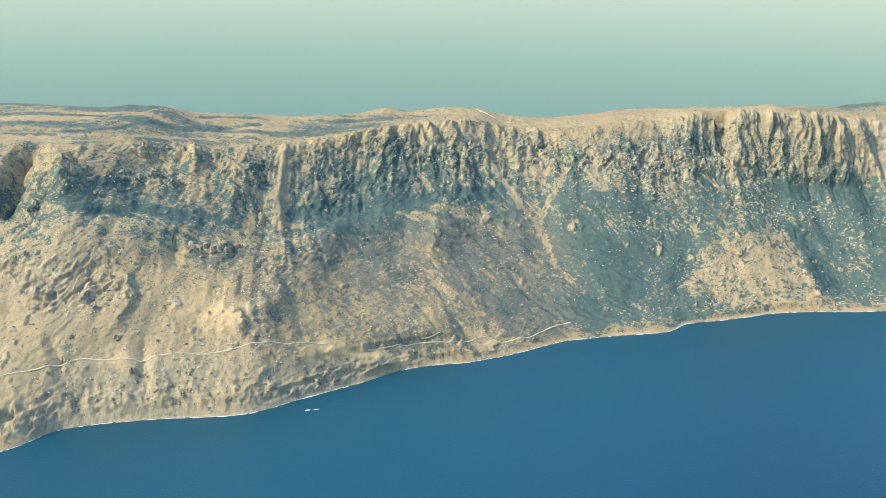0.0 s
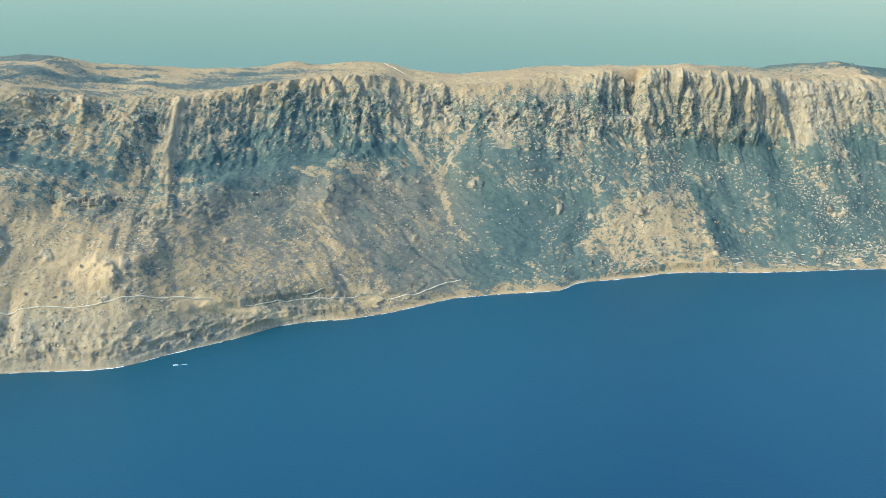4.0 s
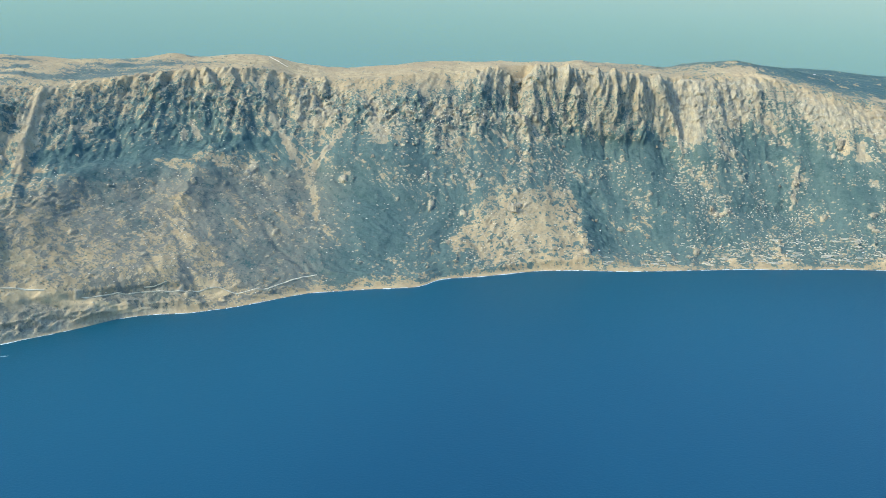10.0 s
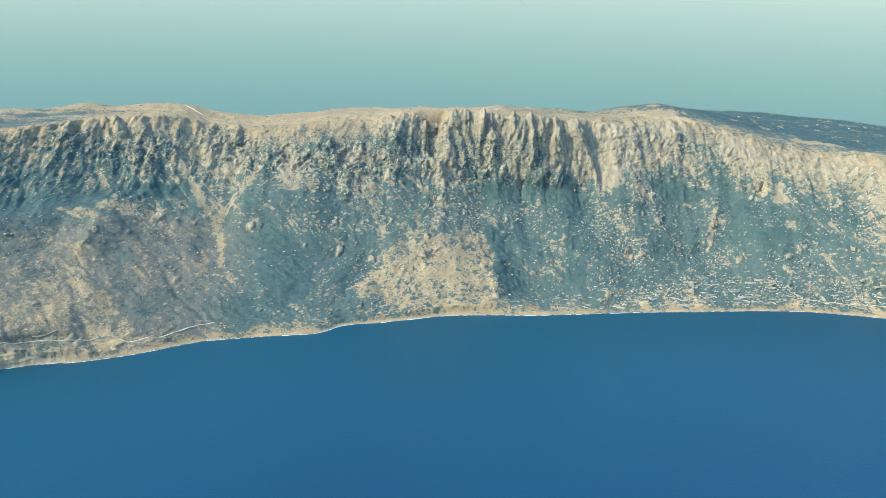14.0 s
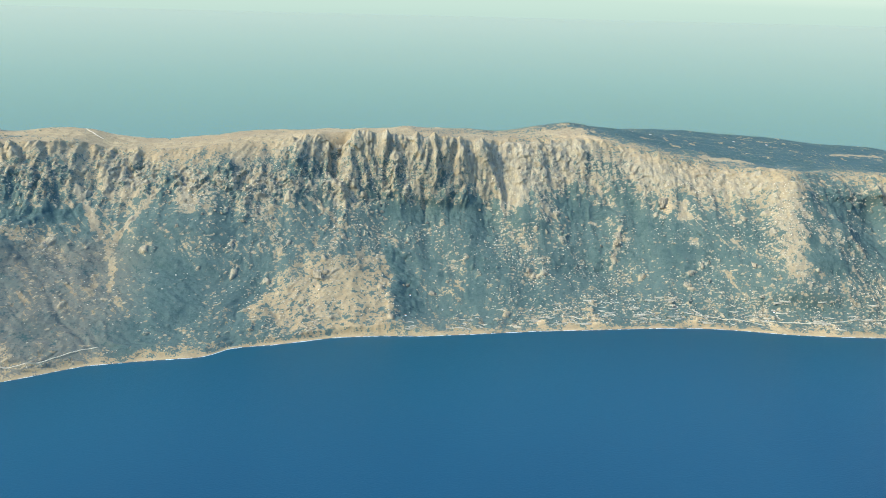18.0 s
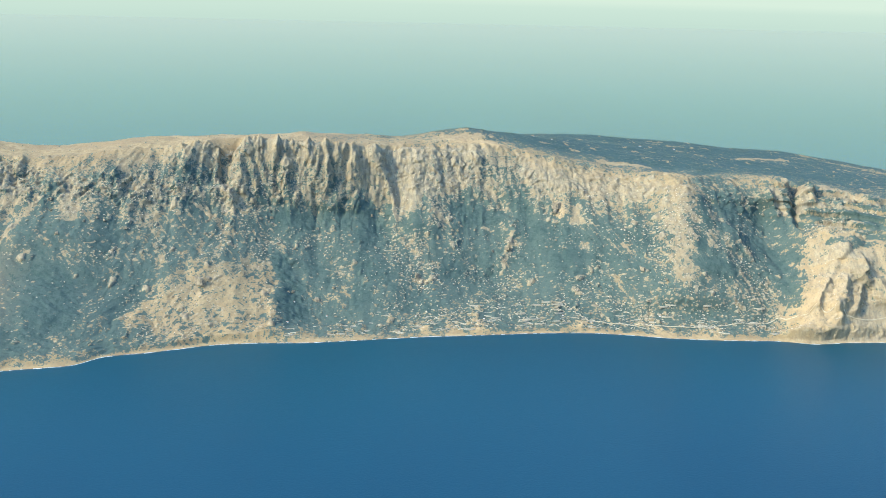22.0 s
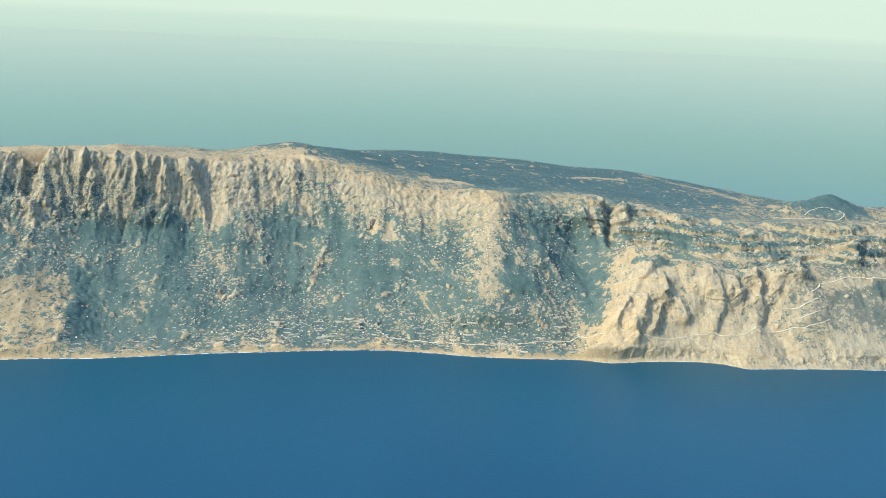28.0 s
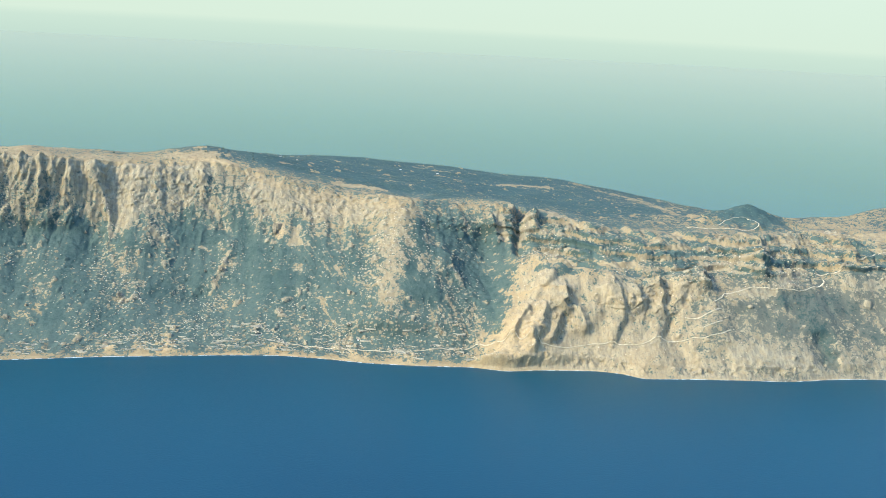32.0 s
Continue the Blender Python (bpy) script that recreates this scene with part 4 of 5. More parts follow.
OCHRE = np.maximum(OCHRE, 0.85 * slip)
OCHRE = np.clip(OCHRE + 0.3 * strand + 0.2 * smooth(GX, 335, 365) * (GV < 2.6) * (1 - smooth(GX, 440, 500)), 0, 1)
COVER = np.clip(COVER + smooth(GV, 4.05, 4.2) * (1 - smooth(GX, -210, -120)) * (0.1 + 1.1 * fbm(GX / 60, GY / 10, 111, 4)), 0, 1)
COVER = np.clip(COVER - 0.7 * smooth(GV, 4.3, 4.7) * smooth(GX, 90, 180) * smooth(fbm(GX / 7, GY / 9, 113, 4, 0.6), 0.36, 0.5), 0, 1)


NAKED_AND_SUNLIT = MARKS["bare_and_sunlit"]
COVER = np.clip(COVER - 0.95 * NAKED_AND_SUNLIT + 0.6 * MARKS["dense_and_shaded"] - OCHRE + 0.6 * np.exp(-(((GX - 535) / 24) ** 2 + ((GY - 738) / 26) ** 2)), 0, 1)
COVER = np.clip(COVER - 0.15 * STEEP * (GV > 3.2) * (GV < 4) * smooth(GX, -200, -150), 0, 1)
BED = (GZ + 0.03 * GX + 2.2 * fbm(GX / 30, GV, 47, 2)) / 4.8 % 1.0
COVER = np.clip(COVER + 0.45 * smooth(GX, 350, 380) * (GV > 2.9) * (GV < 4.2) * (smooth(BED, 0.55, 0.8) - smooth(BED, 0.1, 0.4)), 0, 1)
LEFT_EDGE = np.interp(GV, [0.0, 0.3, 1.0, 1.6, 2.4], [2, -14, -36, -42, -22]) + 14 * fbm(GX / 14, GS / 14, 221, 5, 0.65)
RIGHT_EDGE = 37 - 5 * smooth(GV, 1.6, 2.3) + 6 * fbm(GX / 9, GS / 9, 223, 5, 0.65)
PATCH = smooth(GX - LEFT_EDGE, -6, 9) * (1 - smooth(GX - RIGHT_EDGE, -2, 3)) * smooth(GV, 0.05, 0.2) * (1 - smooth(GV + 0.5 * fbm(GX / 10, GS / 10, 225, 4, 0.6), 1.85, 2.5))
COVER = COVER * (1 - PATCH) + PATCH * np.clip(0.3 + 0.45 * fbm(GX / 5, GS / 5, 227, 4, 0.65) + 0.5 * fbm(GX / 1.7, GS / 1.7, 229, 2), 0, 1)
OCHRE = np.clip(OCHRE + 0.12 * PATCH, 0, 1)
ROCKY = CLIFF * np.interp(GX, [-230, -160, -100, -20, 0, 85, 120], [0.3, 0.4, 0.5, 0.7, 0.9, 0.9, 0.4]) * (GX > -260) * (GX < 330)
COVER = np.clip(COVER * (1 - 0.6 * ROCKY) + 0.12 * ROCKY - 0.15 * chute([(1.7, 279), (2.4, 283), (4.05, 288)], 9), 0, 1)
COVER = np.clip(COVER + 0.5 * chute([(0.15, -340), (1.3, -350)], 2.5), 0, 1)
COVER = np.clip(COVER + 0.12 * CLEFT - 0.6 * KNOB * (1 - 0.5 * MARKS["dense_and_shaded"]), 0, 1.4)
COVER = COVER + 0.4 * MARKS["dense_and_shaded"]
CRAG = np.clip(STEEP * 0.9 + 0.25 * smooth(GX, 345, 385) * (GV < 4.2) + NAKED_AND_SUNLIT * 0.3 + 0.8 * KNOB + 0.5 * MARKS["crag"], 0, 1)
WOOD = smooth(GX, 90, 240) * smooth(GV, 4.25, 4.6)
DRY = np.maximum((1 - smooth(GX, -135, -90)) * (1 - smooth(GV, 2.2, 2.7)), 0.35 * (1 - smooth(GX, -210, -150)) * smooth(GV, 3.9, 4.2))
DRY = np.maximum(DRY, smooth(GX, 440, 480) * (1 - smooth(GV, 2.6, 3.0)) * 0.7)

island = sheet("ground", GX, GY, GZ, GROUND, {"veg": COVER, "ochre": OCHRE, "crag": CRAG, "wood": WOOD, "dry": DRY})
tagged(island, "dry rocky mountain island with steep cliffs, scrub and a flat top", "mountain", kind="structure")

sx, sy = np.meshgrid(np.concatenate([np.arange(-5200, -800, 400.0), np.arange(-800, 900, 50.0), np.arange(900, 5300, 400.0)]),
                     np.concatenate([np.arange(-5000, 0, 500.0), np.arange(0, 1300, 50.0), np.arange(1300, 5300, 400.0)]), indexing="ij")
sea = sheet("water", sx, sy, sx * 0, SEA, {"calm": smooth(sy, 700, 1300), "inshore": 1 - smooth(coast_y(sx) - sy, 20, 240)})
tagged(sea, "calm deep blue sea reaching to the hazy horizon", "sea", kind="structure")


# ---- scrub and loose rocks ----
rng = np.random.default_rng(7)
CELL = np.sqrt(np.gradient(GY, axis=1) ** 2 + np.gradient(GZ, axis=1) ** 2) * np.gradient(XS)[:, None]


def scatter(name, weight, count, size, flat, material, label, category):
    """Many small faceted lumps, thrown over the slopes by a weight, as one mesh."""
    w = (weight * CELL).ravel()
    pick = rng.choice(w.size, count, p=w / w.sum())
    at = np.stack([GX, GY, GZ], -1).reshape(-1, 3)[pick] + np.c_[rng.uniform(-0.3, 0.3, (count, 2)), np.zeros(count)]
    r = rng.uniform(size[0], size[1], count) * rng.uniform(0.7, 1.2, count)
    shape = np.array([(1, 0, 0), (0, 1, 0), (-1, 0, 0), (0, -1, 0), (0, 0, 1), (0, 0, -1)], float)
    turn = rng.uniform(0, 6.3, count)
    c, sn = np.cos(turn)[:, None], np.sin(turn)[:, None]
    p = shape[None] * rng.uniform(0.65, 1.3, (count, 6, 1)) + rng.uniform(-0.15, 0.15, (count, 6, 3))
    p = np.stack([p[..., 0] * c - p[..., 1] * sn, p[..., 0] * sn + p[..., 1] * c, p[..., 2] * flat + 0.3 * flat], -1) * r[:, None, None] + at[:, None]
    tris = np.array([(0, 1, 4), (1, 2, 4), (2, 3, 4), (3, 0, 4), (1, 0, 5), (2, 1, 5), (3, 2, 5), (0, 3, 5)])
    idx = (tris[None] + 6 * np.arange(count)[:, None, None]).ravel()
    me = bpy.data.meshes.new(name)
    me.vertices.add(count * 6)
    me.vertices.foreach_set("co", p.astype(np.float32).ravel())
    me.loops.add(len(idx))
    me.loops.foreach_set("vertex_index", idx.astype(np.int32))
    me.polygons.add(len(idx) // 3)
    me.polygons.foreach_set("loop_start", np.arange(0, len(idx), 3, dtype=np.int32))
    me.update(calc_edges=True)
    me.materials.append(material)
    return tagged(new(name, me), label, category, kind="stuff")


SEEN = (GX > -400) & (GX < 570) & (GV > 0.25) & (GV < 6.1)
clump = 0.25 + smooth(fbm(GX / 6, GY / 6, 101, 3), -0.3, 0.4)
EDGE = np.exp(-((COVER - 0.42) / 0.3) ** 2)
scatter("scrub", SEEN * (0.06 + EDGE) * clump * (GV < 4.1), 15000, (0.26, 0.55), 0.45, BUSH, "dark green thorny scrub dotted over the rocky slopes", "scrub")
scatter("scrub", SEEN * (0.02 + COVER) * clump * (GV >= 4.1), 16000, (0.25, 0.65), 0.55, BUSH, "dark woodland and scrub on the island's flat top", "woodland")
scatter("loose_rocks", SEEN * FIELD ** 1.5 * (GV < 3.6) * (1.1 - clump * 0.5), 6000, (0.3, 0.65), 0.6, STONE, "pale granite boulders scattered among the scrub", "rocks")


# ---- things ----
def height(x, y):
    """The ground's z at a place of the plan."""
    i = min(max(int(np.searchsorted(XS, x)), 1), len(XS) - 1)
    t = (x - XS[i - 1]) / (XS[i] - XS[i - 1])
    a, b = (float(np.interp(y, np.maximum.accumulate(GY[k]), GZ[k])) for k in (i - 1, i))
    return a * (1 - t) + b * t


def part(name, bm, material, parent=None, label=""):
    me = bpy.data.meshes.new(name)
    bm.to_mesh(me)
    bm.free()
    me.materials.append(material)
    ob = new(name, me)
    if parent is not None:
        ob.parent = parent
    return tagged(ob, label)


def ribbon(name, points, width, material, label, lift=0.16, category="road", kind="structure", rough=0.25):
    """A strip of ground laid along a line of the plan, with a thickness and uneven edges."""
    p = np.array(points, float)
    run = np.concatenate([[0], np.cumsum(np.hypot(*np.diff(p, axis=0).T))])
    n = max(int(run[-1] / 0.8), 2)
    u = np.linspace(0, run[-1], n)
    x, y = np.interp(u, run, p[:, 0]), np.interp(u, run, p[:, 1])
    k = np.ones(5) / 5
    if n > 12:
        x[2:-2], y[2:-2] = np.convolve(x, k, "valid"), np.convolve(y, k, "valid")
    tx, ty = np.gradient(x), np.gradient(y)
    ln = np.hypot(tx, ty) + 1e-6
    z = np.array([height(a, b) for a, b in zip(x, y)])
    z = np.convolve(np.pad(z, 2, "edge"), k, "valid")
    bm = bmesh.new()
    rows = []
    for i in range(n):
        w = width * 0.5 * (1 + rough * (random.random() - 0.5) * 2)
        ox, oy = -ty[i] / ln[i] * w, tx[i] / ln[i] * w
        top = z[i] + lift
        rows.append([bm.verts.new(c) for c in ((x[i] + ox, y[i] + oy, top - 0.5), (x[i] + ox, y[i] + oy, top), (x[i] - ox, y[i] - oy, top), (x[i] - ox, y[i] - oy, top - 0.5))])
    for a, b in zip(rows, rows[1:]):
        for c in range(3):
            bm.faces.new((a[c], a[c + 1], b[c + 1], b[c]))
    bmesh.ops.recalc_face_normals(bm, faces=bm.faces)
    return tagged(part(name, bm, material), label, category, kind=kind)


ribbon("road", [(-420, 418), (-395, 431), (-371, 443), (-362, 447.5), (-354, 452.6), (-341, 458.4), (-323, 462), (-307, 467.3), (-283, 473.2), (-276, 475.6),
                (-266, 480.5), (-248, 490.4), (-236, 495)], 0.95, ROAD, "pale dirt coast road cut across the dry slope")
ribbon("road", [(-221, 501), (-208, 509.7), (-195.5, 516.5), (-180, 521.5), (-162.4, 533), (-153.7, 534), (-138.5, 541.5), (-122, 557), (-115.5, 560.8)], 0.65, ROAD,
       "pale dirt road running down to the shore")
ribbon("road", [(-195.5, 517), (-190, 519.6), (-185.7, 523)], 0.5, ROAD, "short dirt spur road above the coast road")
ribbon("road", [(-159, 730), (-156.6, 726.6), (-153, 724), (-151.7, 721.5), (-146, 719)], 0.8, ROAD, "pale track over the rounded mountain top")
ribbon("road", [(210, 630), (238, 624), (264, 620), (290, 616), (316, 619), (333, 622), (345, 612), (358, 605.5), (375, 607), (395, 610.4), (425.5, 607), (446, 611), (462, 606.4),
                (474, 607.2), (479.3, 610.2)], 0.7, ROAD, "pale dirt road along the foot of the cape")
ribbon("road", [(461.4, 610.3), (468.6, 610.7), (474.4, 612.9)], 0.7, ROAD, "pale hairpin bend of the cape road")
ribbon("road", [(454.4, 617.7), (461.5, 615.8), (470, 617), (475.3, 619.4)], 0.8, ROAD, "pale hairpin bend of the cape road")
ribbon("road", [(471, 621.4), (478, 626), (479.5, 629.5), (499, 633.5), (513.8, 630.8), (527.5, 632), (542.2, 638), (549.5, 643.6), (548.5, 645.4)], 0.8, ROAD,
       "pale dirt road climbing round the cape")
ribbon("road", [(545.3, 648.2), (560.3, 648.3), (577.3, 648.2), (583.9, 649.9), (610, 653)], 0.85, ROAD, "pale dirt road high on the cape")
ribbon("road", [(575.4, 657.5), (586, 663), (597, 667.6), (620, 670)], 0.9, ROAD, "pale dirt road below the cape's upper ledges")


ribbon("road", [(501.3, 715.2), (513, 724), (525, 726.5), (530.5, 717.5), (531, 709.4), (518.7, 702), (505.7, 704), (495.7, 703.4), (482, 712)], 0.45, ROAD, "pale track looping round the foot of the dark cone hill")


def foam_line(x0, x1, step):
    """A broken white edge of surf along the water."""
    xs = np.arange(x0, x1, step)
    ys = coast_y(xs)
    bm = bmesh.new()
    last = None
    for x, y in zip(xs, ys):
        w = 0.1 + 0.7 * max(0.0, noise.noise((x * 0.12, 3.1, 0.0)) + 0.15) + 0.3 * random.random()
        row = [bm.verts.new((x, y + 0.5, 0.05)), bm.verts.new((x, y - w, 0.03))]
        if last and noise.noise((x * 0.31, 8.7, 0.0)) > -0.12:
            bm.faces.new((last[0], last[1], row[1], row[0]))
        last = row
    return tagged(part("surf", bm, FOAM), "thin broken white surf along the rocky shore", "surf", kind="stuff")


foam_line(-400, 590, 0.7)


def loft(bm, sections):
    """Closed rings of points joined into a skin with both ends shut."""
    rings = [[bm.verts.new(c) for c in ring] for ring in sections]
    for a, b in zip(rings, rings[1:]):
        for i in range(len(a)):
            j = (i + 1) % len(a)
            bm.faces.new((a[i], a[j], b[j], b[i]))
    bm.faces.new(rings[0])
    bm.faces.new(rings[-1])
    bmesh.ops.recalc_face_normals(bm, faces=bm.faces)


def block(bm, x0, y0, z0, x1, y1, z1, bevel=0.0):
    m = Matrix.Translation(((x0 + x1) / 2, (y0 + y1) / 2, (z0 + z1) / 2)) @ Matrix.Diagonal((x1 - x0, y1 - y0, z1 - z0, 1))
    made = bmesh.ops.create_cube(bm, size=1, matrix=m)
    if bevel:
        edges = list({e for v in made["verts"] for e in v.link_edges})
        bmesh.ops.bevel(bm, geom=edges, offset=bevel, segments=1, affect="EDGES")


def motor_boat(x, y, heading):
    boat = new("motor_boat")
    boat.matrix_basis = pose(x, y, 0, 0, 0, heading)
    tagged(boat, "small white motor boat under way on the blue sea", "boat")
    bm = bmesh.new()
    loft(bm, [[(u, -w, 0.34 + r), (u, -w * 0.7, -0.08), (u, w * 0.7, -0.08), (u, w, 0.34 + r)] for u, w, r in ((-0.95, 0.30, 0.0), (-0.3, 0.34, 0.0), (0.4, 0.28, 0.05), (0.85, 0.13, 0.11), (1.05, 0.02, 0.15))])
    part("hull", bm, WHITE, boat)
    bm = bmesh.new()
    loft(bm, [[(-0.3, -0.2, 0.33), (0.35, -0.18, 0.35), (0.35, 0.18, 0.35), (-0.3, 0.2, 0.33)], [(-0.26, -0.17, 0.62), (0.15, -0.14, 0.62), (0.15, 0.14, 0.62), (-0.26, 0.17, 0.62)]])
    cabin = part("cabin", bm, WHITE, boat)
    bm = bmesh.new()
    loft(bm, [[(0.34, -0.13, 0.40), (0.36, -0.13, 0.40), (0.36, 0.13, 0.40), (0.34, 0.13, 0.40)], [(0.19, -0.11, 0.58), (0.21, -0.11, 0.58), (0.21, 0.11, 0.58), (0.19, 0.11, 0.58)]])
    part("windscreen", bm, DARK, cabin, "dark glass windscreen")
    bm = bmesh.new()
    block(bm, -1.1, -0.08, 0.0, -0.95, 0.08, 0.5, 0.02)
    part("outboard_motor", bm, DARK, boat, "dark outboard motor")
    bm = bmesh.new()
    rows = []
    for k in range(16):
        u = -0.9 - k * 0.27
        w = 0.1 + 0.01 * k + 0.04 * random.random()
        rows.append([bm.verts.new((u, -w, 0.05)), bm.verts.new((u, 0, 0.12 - 0.003 * k)), bm.verts.new((u, w, 0.05))])
    for a, b in zip(rows, rows[1:]):
        bm.faces.new((a[0], a[1], b[1], b[0]))
        bm.faces.new((a[1], a[2], b[2], b[1]))
    wake = tagged(part("boat_wake", bm, FOAM), "white foaming wake trailing behind the motor boat", "wake")
    wake.matrix_basis = boat.matrix_basis


motor_boat(-245.5, 455.1, 199)


# ---- dry-stone walls, outcrops and houses on the slopes ----
def wall_mesh(length, bend, seed):
    random.seed(seed)
    bm = bmesh.new()
    n = 9
    rings = []
    for k in range(n):
        u = (k / (n - 1) - 0.5) * length
        v = bend * (1 - (2 * k / (n - 1) - 1) ** 2) + 0.1 * random.random()
        h = 0.28 + 0.18 * random.random()
        rings.append([(u, v - 0.16, -0.5), (u, v + 0.18, -0.5), (u, v + 0.14, h), (u, v - 0.12, h * 0.92)])
    loft(bm, rings)
    me = bpy.data.meshes.new("stone_terrace")
    bm.to_mesh(me)
    bm.free()
    me.materials.append(PALE)
    return me


walls = [wall_mesh(ln, b, 40 + k) for k, (ln, b) in enumerate(((3.2, 0.5), (5.0, 0.9), (2.2, 0.3), (6.5, -0.6), (4.0, 1.2)))]
random.seed(12)
placed = 0
while placed < 230:
    x = random.uniform(44, 330)
    v = random.choice((0.35, 0.55, 0.7, 0.85, 1.0, 1.15, 1.3))
    i = int(np.searchsorted(XS, x))
    j = int(np.searchsorted(GV[0], v + random.uniform(-0.06, 0.06)))
    if fbm(np.array(x / 14.0), np.array(v * 2.5), 131, 2) < -0.05:
        continue
    ob = tagged(new("stone_terrace", walls[placed % 5]), "low dry-stone terrace of pale granite on the lower slope", "terrace", "stone terraces above the shore")
    ob.matrix_basis = pose(x, GY[i, j], GZ[i, j] + 0.05, 0, 0, random.uniform(-22, 22))
    placed += 1


def outcrop_mesh(seed, tall):
    """One mass of split rock: flat-topped blocks of several heights, with steep faces between them."""
    random.seed(300 + seed)
    blocks = [(random.uniform(-0.6, 0.6), random.uniform(-0.45, 0.45), random.uniform(0.3, 0.6), random.uniform(0.28, 0.5), random.uniform(-0.6, 0.6),
               random.uniform(0.45, 1.1) * tall) for _ in range(7)]
    bm = bmesh.new()
    bmesh.ops.create_grid(bm, x_segments=13, y_segments=11, size=1.15)
    for vert in bm.verts:
        x, y = vert.co.x, vert.co.y
        z = -0.7
        for bx, by, w, d, turn, h in blocks:
            u, v = (x - bx) + turn * (y - by), (y - by) - turn * (x - bx)
            if abs(u) < w and abs(v) < d:
                z = max(z, h + 0.12 * u - 0.15 * v)
        vert.co = Vector((x + random.uniform(-0.05, 0.05), y + random.uniform(-0.05, 0.05), z + random.uniform(-0.05, 0.05)))
    me = bpy.data.meshes.new("rock_outcrop")
    bm.to_mesh(me)
    bm.free()
    me.materials.append(CRAGGY)
    return me


outcrops = [outcrop_mesh(k, t) for k, t in enumerate((0.8, 1.1, 0.7, 1.3, 0.9, 1.0))]


def outcrop(x, y, size, k, spread=1.0):
    ob = tagged(new("rock_outcrop", outcrops[k % 6]), "weathered pale granite outcrop standing out of the slope", "rock", "granite outcrops on the slopes")
    ob.matrix_basis = pose(x, y, height(x, y) + 0.1 * size, 0, 0, (k * 67) % 360) @ Matrix.Diagonal((size * spread, size, size * 0.8, 1))


for k, (x, y, size) in enumerate([(-304, 529, 2.6), (-300, 531, 2.0), (-308, 531, 2.2), (-296, 528, 1.8), (-283, 541, 1.7), (-288, 538, 2.2), (-330, 470, 1.4), (-322, 458, 1.2),
                                  (60.5, 645, 1.9), (120, 666, 1.5), (257, 655, 1.7), (212, 708, 2.6), (211, 706, 1.9), (-7, 636, 2.8), (-2, 640, 1.8), (178, 688, 1.5)]):
    outcrop(x, y, size, k, 1.3)
random.seed(21)
for k in range(110):
    x, v = random.choice(((random.uniform(-390, -230), random.uniform(0.6, 3.4)), (random.uniform(40, 330), random.uniform(0.8, 3.2)), (random.uniform(-100, 40), random.uniform(2.4, 3.4))))
    i, j = int(np.searchsorted(XS, x)), int(np.searchsorted(GV[0], v))
    outcrop(x, GY[i, j], random.uniform(0.4, 1.0), k, random.uniform(0.8, 1.5))


random.seed(27)
for k in range(46):
    x, v = random.gauss(-310, 13), random.uniform(0.25, 0.85)
    i, j = int(np.searchsorted(XS, x)), int(np.searchsorted(GV[0], v))
    ob = tagged(new("boulder", outcrops[k % 6]), "fallen tan boulder lying on the slope below the road", "boulder", "boulders below the coast road")
    size = random.uniform(0.25, 0.75)
    ob.matrix_basis = pose(x, GY[i, j], GZ[i, j] + 0.1 * size, 0, 0, k * 51) @ Matrix.Diagonal((size * 1.2, size, size * 0.8, 1))


def house(x, y, turn, w, d, h):
    home = new("house")
    home.matrix_basis = pose(x, y, height(x, y), 0, 0, turn)
    tagged(home, "small whitewashed house with a low tiled roof on the slope", "house", "houses on the slope")
    bm = bmesh.new()
    block(bm, -w / 2, -d / 2, -0.3, w / 2, d / 2, h, 0.01)
    wall = part("wall", bm, WHITE, home)
    bm = bmesh.new()
    e = 0.05
    loft(bm, [[(u, -d / 2 - e, h), (u, -d / 2 - e, h + 0.03), (u, 0, h + 0.18), (u, d / 2 + e, h + 0.03), (u, d / 2 + e, h)] for u in (-w / 2 - e, w / 2 + e)])
    part("roof", bm, TILE, home, "terracotta tiled roof")
    bm = bmesh.new()
    block(bm, -0.05, -d / 2 - 0.012, 0.0, 0.05, -d / 2 + 0.02, 0.21)
    part("door", bm, DARK, home, "dark door")
    for u in (-w * 0.3, w * 0.3):
        bm = bmesh.new()
        block(bm, u - 0.05, -d / 2 - 0.012, 0.16, u + 0.05, -d / 2 + 0.02, 0.28)
        part("window", bm, DARK, home)


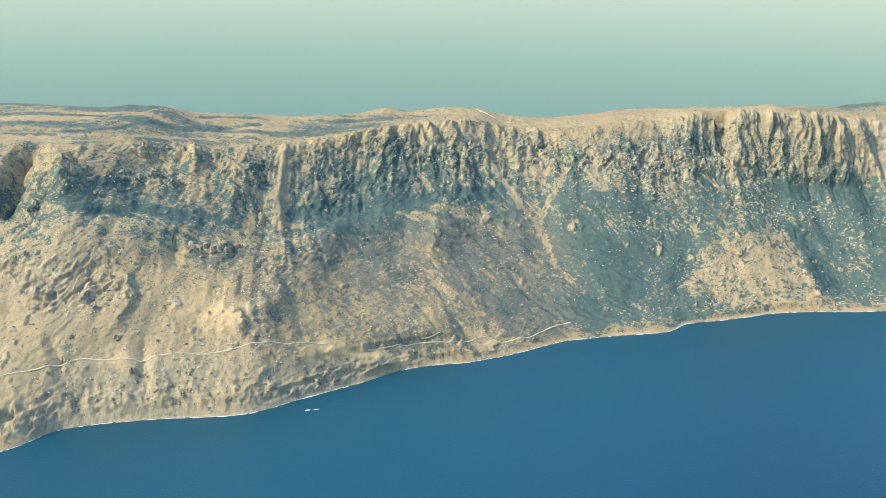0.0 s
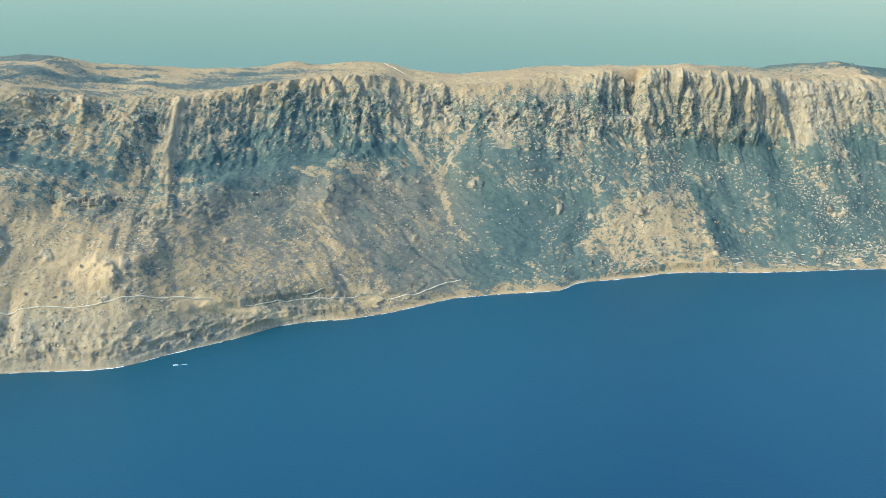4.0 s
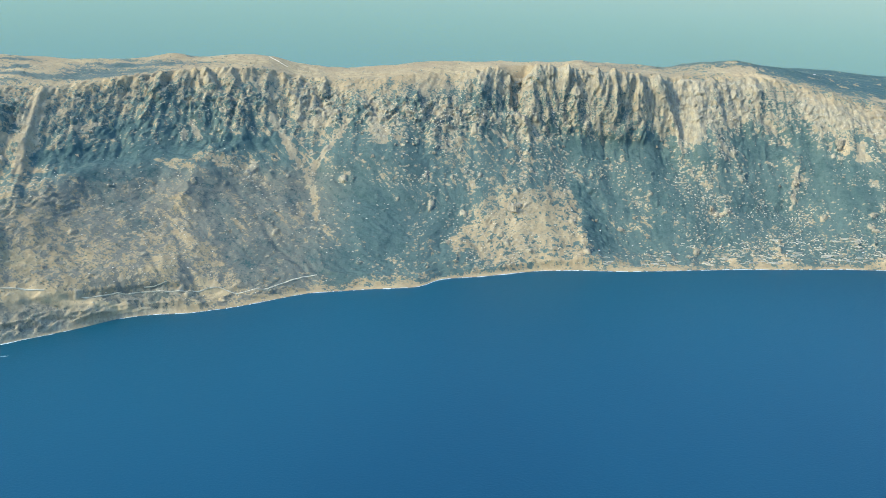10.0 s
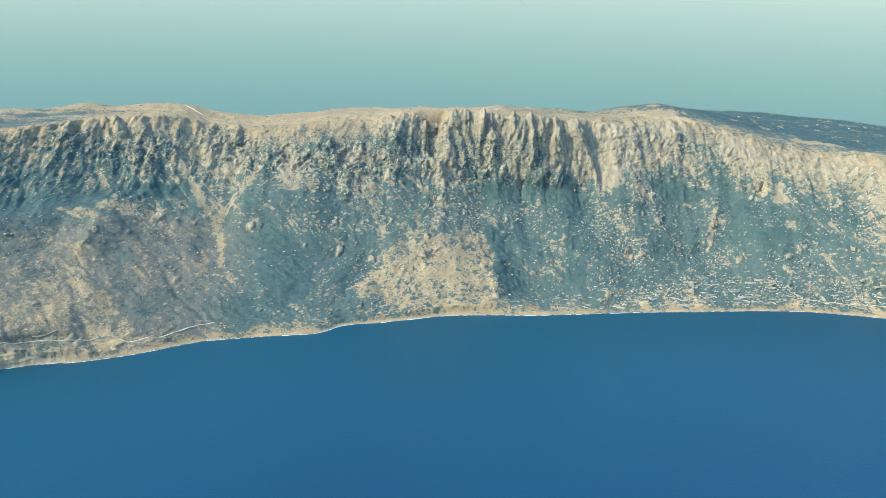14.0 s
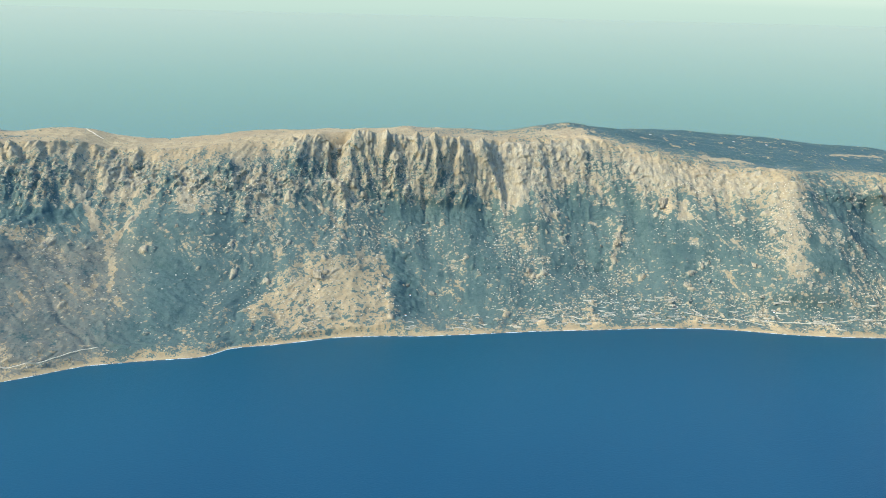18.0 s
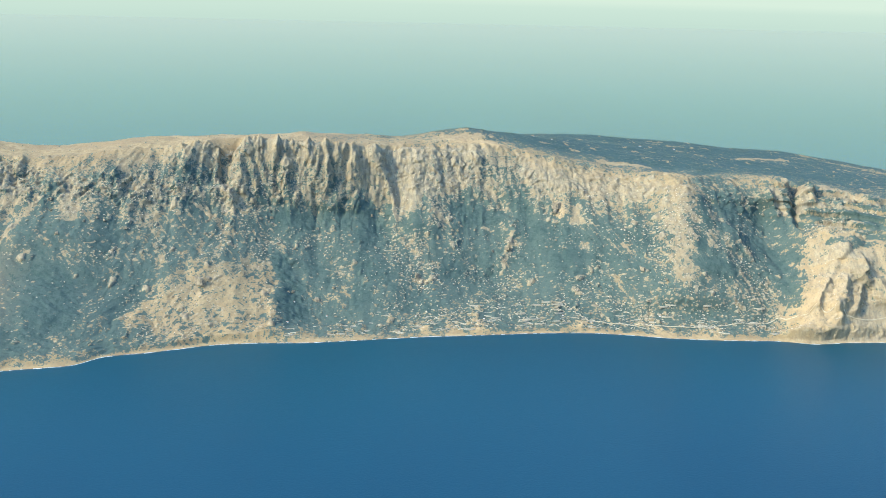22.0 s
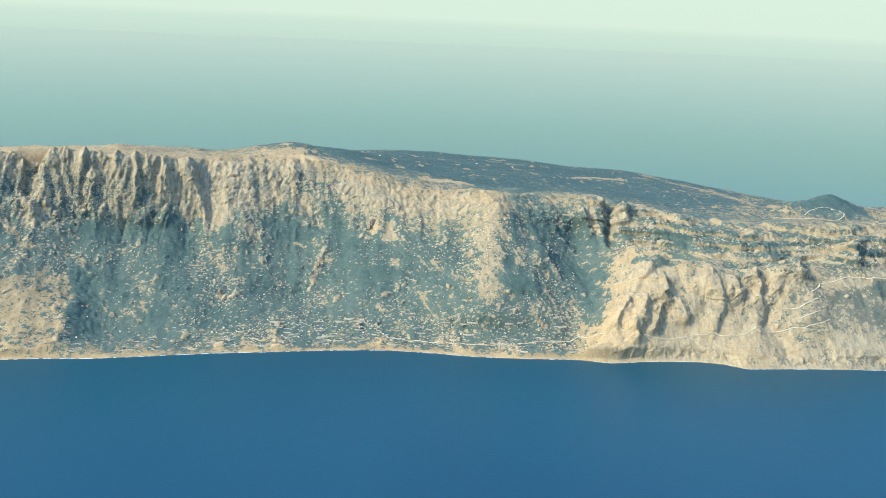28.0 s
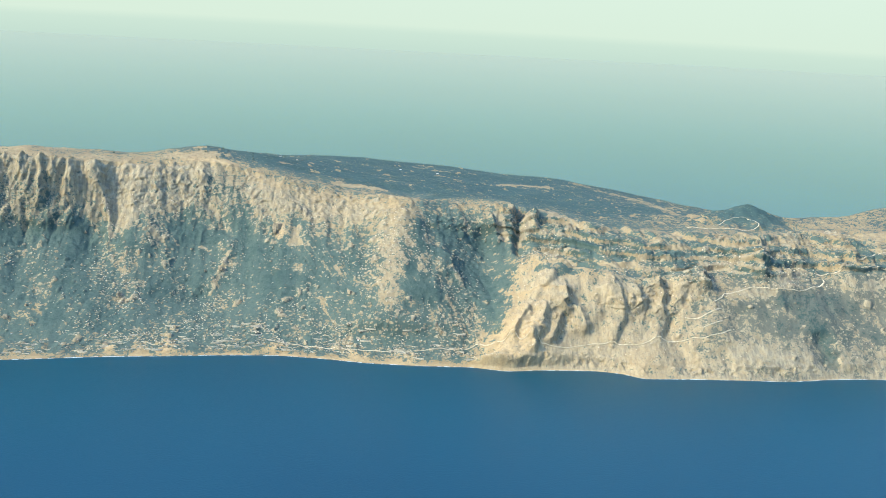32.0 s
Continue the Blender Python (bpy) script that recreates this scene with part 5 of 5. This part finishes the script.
for x, y, turn, w in ((47, 640, 8, 0.9), (44, 622, -10, 1.0), (66, 634, 5, 0.8), (118, 633, 12, 1.0), (146, 628, -6, 1.1), (158, 631, 4, 0.9), (205, 633, -8, 1.0), (262, 628, 0, 1.0),
                      (196, 800, 10, 1.4), (210, 806, -14, 1.5), (222, 798, 6, 1.3), (300, 850, 4, 1.5), (330, 862, -9, 1.6)):
    house(x, y, turn, w, 0.7 * w, 0.4)


def tree_meshes(seed):
    random.seed(seed)
    bm = bmesh.new()
    lean = random.uniform(-0.05, 0.05)
    loft(bm, [[(lean * u + r * math.cos(a), r * math.sin(a), u) for a in (0, 1.26, 2.51, 3.77, 5.03)] for u, r in ((-0.15, 0.06), (0.25, 0.045), (0.5, 0.02))])
    trunk = bpy.data.meshes.new("trunk")
    bm.to_mesh(trunk)
    bm.free()
    trunk.materials.append(BARK)
    bm = bmesh.new()
    for k in range(9):
        a, r = random.uniform(0, 6.3), random.uniform(0.0, 0.3)
        size = random.uniform(0.14, 0.24)
        m = Matrix.Translation((r * math.cos(a), r * math.sin(a), random.uniform(0.35, 0.75) - r * 0.3)) @ Euler((random.random() * 3, random.random() * 3, 0)).to_matrix().to_4x4()
        made = bmesh.ops.create_icosphere(bm, subdivisions=1, radius=size, matrix=m)
        for v in made["verts"]:
            v.co += Vector((random.uniform(-1, 1), random.uniform(-1, 1), random.uniform(-1, 1))) * size * 0.3
    crown = bpy.data.meshes.new("crown")
    bm.to_mesh(crown)
    bm.free()
    crown.materials.append(BUSH)
    return trunk, crown


BARK = plain("grey_bark", (0.10, 0.08, 0.06), (0.18, 0.15, 0.12), 5.0)
kinds = [tree_meshes(60 + k) for k in range(4)]
first = []
for trunk, crown in kinds:
    tree = tagged(new("tree"), "small dark green evergreen tree on the stony ground", "tree", "trees on the island")
    new("trunk", trunk).parent = tree
    new("crown", crown).parent = tree
    first.append(tree)
random.seed(33)
for k in range(130):
    if k % 3:
        x, v = random.uniform(95, 420), random.uniform(4.15, 5.3)
    else:
        x, v = random.uniform(60, 330), random.uniform(0.4, 1.0)
    i, j = int(np.searchsorted(XS, x)), int(np.searchsorted(GV[0], v))
    size = random.uniform(0.8, 1.5)
    m = pose(XS[i], GY[i, j], GZ[i, j] - 0.03, 0, 0, random.uniform(0, 360))
    tree = first[k] if k < 4 else copy_thing(first[k % 4], m)
    tree.matrix_basis = m @ Matrix.Diagonal((size, size, size, 1))
